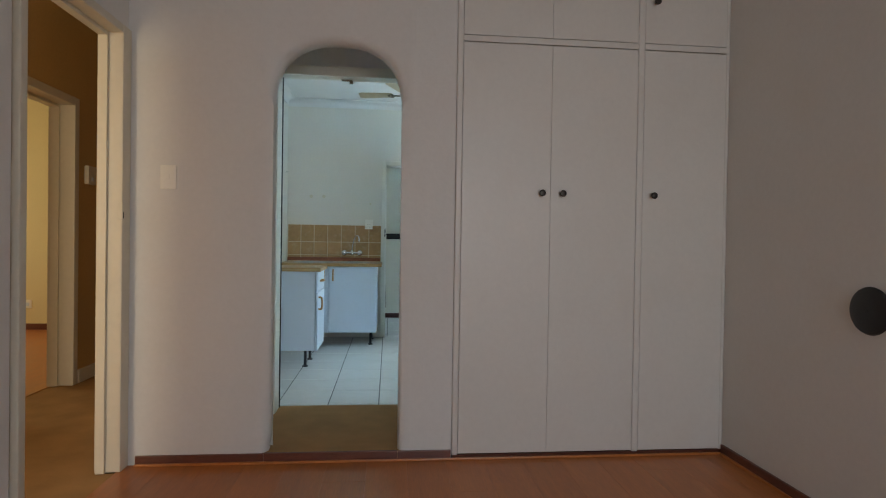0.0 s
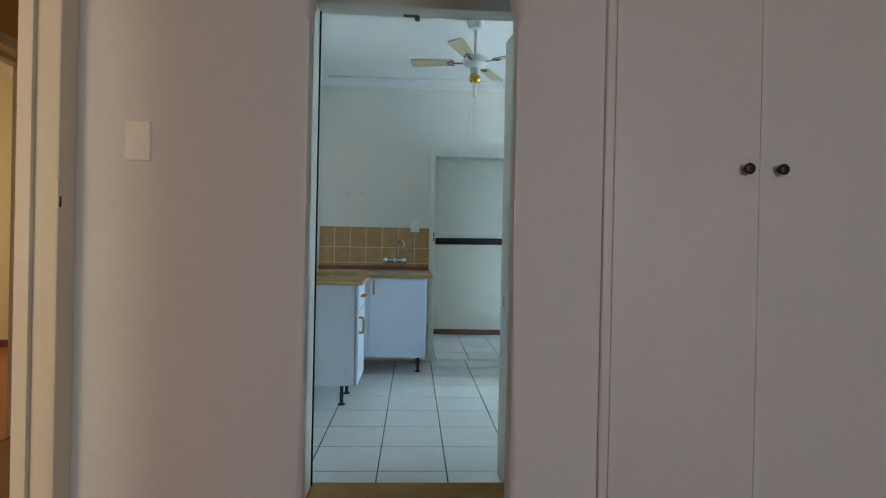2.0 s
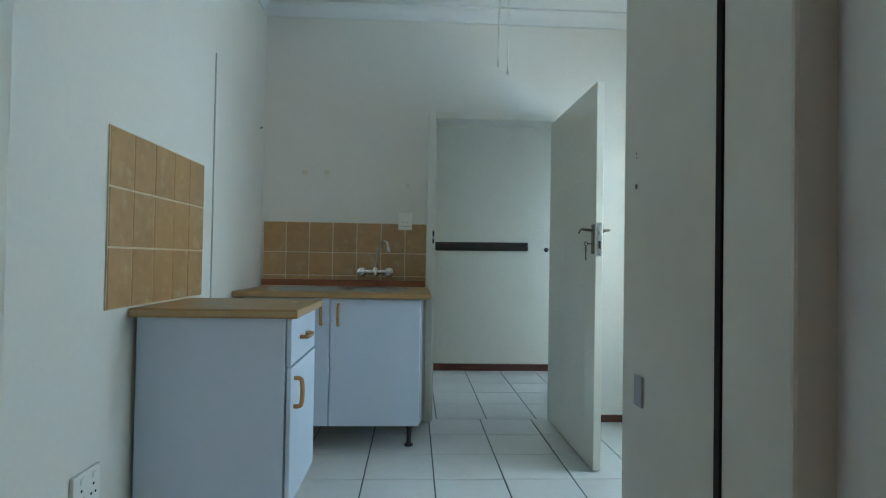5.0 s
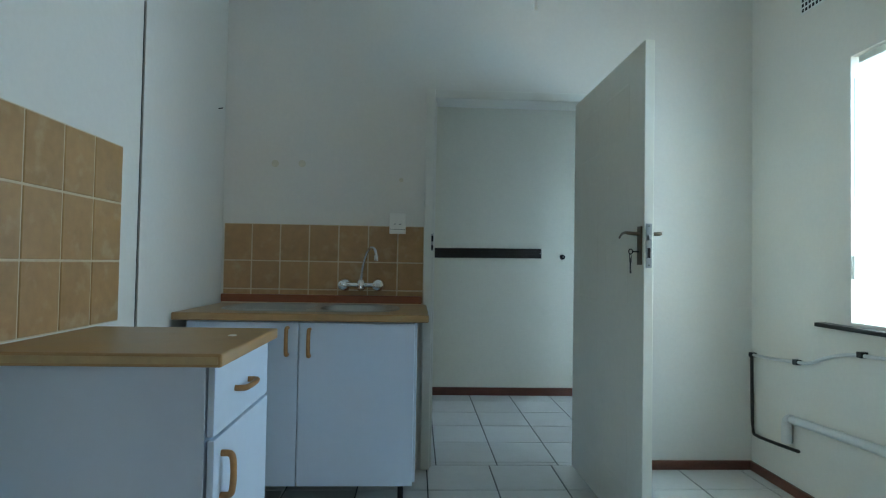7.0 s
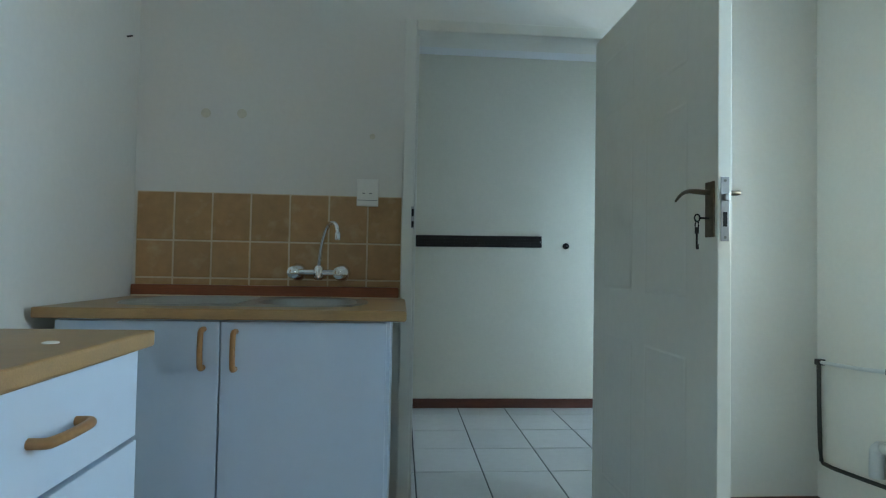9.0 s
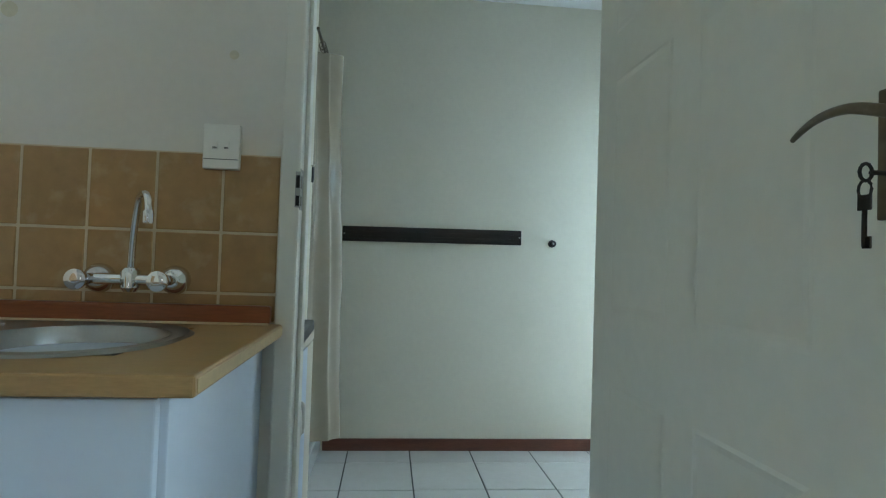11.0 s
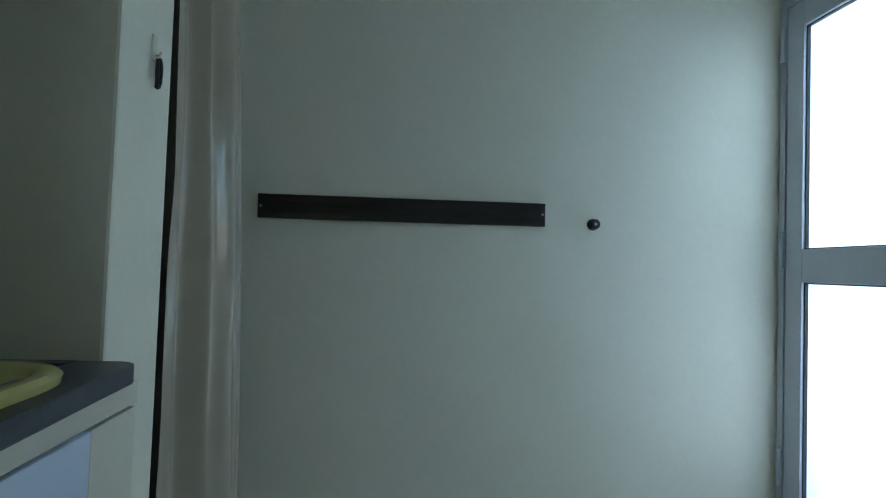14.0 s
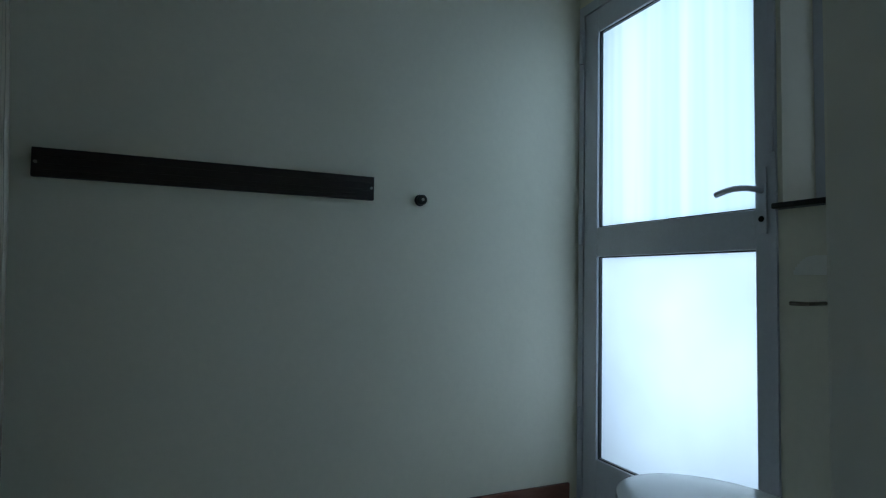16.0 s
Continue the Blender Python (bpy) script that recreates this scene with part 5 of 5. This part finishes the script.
bw = thing("window_bath", (BATH_R, 7.5, BWZ0), "small frosted bathroom window with a black sill", "window", kind="structure")
part("window_frame", join(boxes((BATH_R + 0.15, BATH_R + 0.19, BWY0, BWY1, BWZ0, BWZ0 + 0.04)), boxes((BATH_R + 0.15, BATH_R + 0.19, BWY0, BWY1, 2.06, 2.1)), boxes((BATH_R + 0.15, BATH_R + 0.19, BWY0, BWY0 + 0.04, BWZ0 + 0.04, 2.06)), boxes((BATH_R + 0.15, BATH_R + 0.19, BWY1 - 0.04, BWY1, BWZ0 + 0.04, 2.06))), ALU, bw)
part("pane", boxes((BATH_R + 0.168, BATH_R + 0.172, BWY0 + 0.04, BWY1 - 0.04, BWZ0 + 0.04, 2.06)), FROST_B, bw)
part("window_sill", boxes((BATH_R - 0.035, BATH_R + 0.15, BWY0 - 0.03, 7.748, BWZ0 - 0.018, BWZ0 - 0.001), bevel=0.005), BLACKP, bw, "black tiled sill")

# ---- bathroom: toilet and roll holder ----
to = thing("toilet", (1.33, 7.4, 0.0), "white ceramic close-coupled toilet with closed lid", "toilet")


def egg(cx, cy, w, back, front, n=40):
    out = []
    for k in range(n):
        a = 2 * math.pi * k / n
        c, s = math.cos(a), math.sin(a)
        out.append((cx + w * c, cy + (front if s > 0 else back) * s))
    return out


part("pan", sheet([(egg(1.33, 7.50, w, b, f), z) for w, b, f, z in ((0.11, 0.20, 0.12, 0.001), (0.105, 0.20, 0.10, 0.03), (0.10, 0.20, 0.09, 0.16), (0.14, 0.21, 0.16, 0.28), (0.175, 0.22, 0.215, 0.37), (0.182, 0.22, 0.225, 0.405), (0.175, 0.21, 0.215, 0.412))]), CERAMIC, to, "", True)
part("seat", sheet([(egg(1.33, 7.50, w, b, f), z) for w, b, f, z in ((0.180, 0.20, 0.228, 0.413), (0.188, 0.21, 0.236, 0.418), (0.188, 0.21, 0.236, 0.428), (0.182, 0.205, 0.230, 0.432))]), PLASTIC, to, "", True)
part("lid", sheet([(egg(1.33, 7.50, w, b, f), z) for w, b, f, z in ((0.182, 0.205, 0.230, 0.433), (0.190, 0.212, 0.238, 0.437), (0.188, 0.21, 0.236, 0.447), (0.165, 0.19, 0.21, 0.454), (0.08, 0.10, 0.11, 0.457))]), CERAMIC, to, "", True)
part("cistern", boxes((1.24, 1.53, BATH_Y0 + 0.004, 7.175, 0.41, 0.76), bevel=0.02, seg=3), CERAMIC, to, "", True)
part("cistern_lid", boxes((1.235, 1.535, BATH_Y0 + 0.003, 7.18, 0.7605, 0.79), bevel=0.01, seg=3), CERAMIC, to, "", True)
tp = thing("toilet_roll_holder", (BATH_R, 7.58, 0.9), "white plastic toilet roll holder on the wall", "roll holder")
part("cover", join(*[boxes((BATH_R - 0.012 - 0.10 * math.sin(a), BATH_R - 0.0005 - 0.10 * math.sin(a) , 7.51, 7.64, 0.905 + 0.075 * math.cos(a), 0.917 + 0.075 * math.cos(a))) for a in [q * 0.14 for q in range(9)]]), PLASTIC, tp)
part("arm", tube([(BATH_R - 0.001, 7.62, 0.864), (BATH_R - 0.075, 7.62, 0.862), (BATH_R - 0.08, 7.665, 0.862)], 0.0055, 8), BRONZE, tp, "", True)

# ---- bedroom window behind the walk ----
bwn = thing("window_bedroom", (0.95, BED_BACK, 0.95), "plain white framed bedroom window", "window", kind="structure")
Y0, Y1 = BED_BACK - 0.16, BED_BACK - 0.11
part("window_frame", join(boxes((0.2, 1.7, Y0, Y1, 0.95, 1.0)), boxes((0.2, 1.7, Y0, Y1, 2.10, 2.15)), boxes((0.2, 0.25, Y0, Y1, 1.0, 2.10)), boxes((1.65, 1.7, Y0, Y1, 1.0, 2.10)), boxes((0.93, 0.97, Y0, Y1, 1.0, 2.10))), GLOSS, bwn)

# ---- floors in pieces ----
def tile_floor(name, label, xs, ys, ztop, gap=0.006, base=None):
    slab = solid(name, boxes(base), GROUT, label, "floor")
    cache = {}
    for x0, x1 in zip(xs, xs[1:]):
        for y0, y1 in zip(ys, ys[1:]):
            key = (round(x1 - x0, 3), round(y1 - y0, 3))
            if key not in cache:
                w, d = key
                cache[key] = mesh_of("tile", boxes((gap / 2, w - gap / 2, gap / 2, d - gap / 2, -0.008, 0.0), bevel=0.0022, seg=1), TILE)
            t = new("tile", cache[key])
            t.parent = slab
            t.location = (x0, y0, ztop + random.uniform(-0.0006, 0.0004))
    return slab


def cuts(lo, hi, first, step):
    k = math.ceil((lo - first) / step)
    out = [lo]
    while first + k * step < hi - 0.02:
        if first + k * step > lo + 0.02:
            out.append(first + k * step)
        k += 1
    return out + [hi]


tile_floor("floor_kitchen", "white square ceramic tiles with dark grout", cuts(KIT_L, KIT_R, -0.08, 0.352), cuts(3.79, 6.965, 4.134, 0.355), 0.0, base=(KIT_L, KIT_R, 3.785, 6.965, FL_Z, -0.0035))
tile_floor("floor_bath", "white square ceramic tiles with dark grout", cuts(BATH_L, BATH_R, -0.027, 0.346), cuts(6.965, BATH_Y1, 8.453 - 0.36 * 4, 0.36), 0.0, base=(BATH_L, BATH_R, 6.965, BATH_Y1, FL_Z, -0.0035))


def plank_floor():
    floor = solid("floor_bedroom", boxes((BED_L - 0.09, BED_R - 0.001, BED_BACK, BED_FRONT - 0.001, BED_Z - 0.011, BED_Z - 0.007)), DARKGAP, "orange-brown wood laminate boards", "floor")
    w, full = 0.193, 1.21
    cache = {}
    x, col = BED_L - 0.005, 0
    while x < BED_R - 0.02:
        x1 = min(x + w, BED_R - 0.001)
        y = BED_BACK - full * ((col * 0.37) % 1.0)
        while y < BED_FRONT - 0.002:
            a, b = max(y, BED_BACK), min(y + full, BED_FRONT - 0.001)
            if b - a > 0.03:
                key = (round(x1 - x, 3), round(b - a, 3))
                if key not in cache:
                    cache[key] = mesh_of("plank", boxes((0.0002, key[0] - 0.0002, 0.0002, key[1] - 0.0002, -0.007, 0), bevel=0.0005, seg=1), LAMINATE)
                p = new("plank", cache[key])
                p.parent = floor
                p.location = (x, a, BED_Z)
            y += full
        x, col = x1, col + 1


plank_floor()
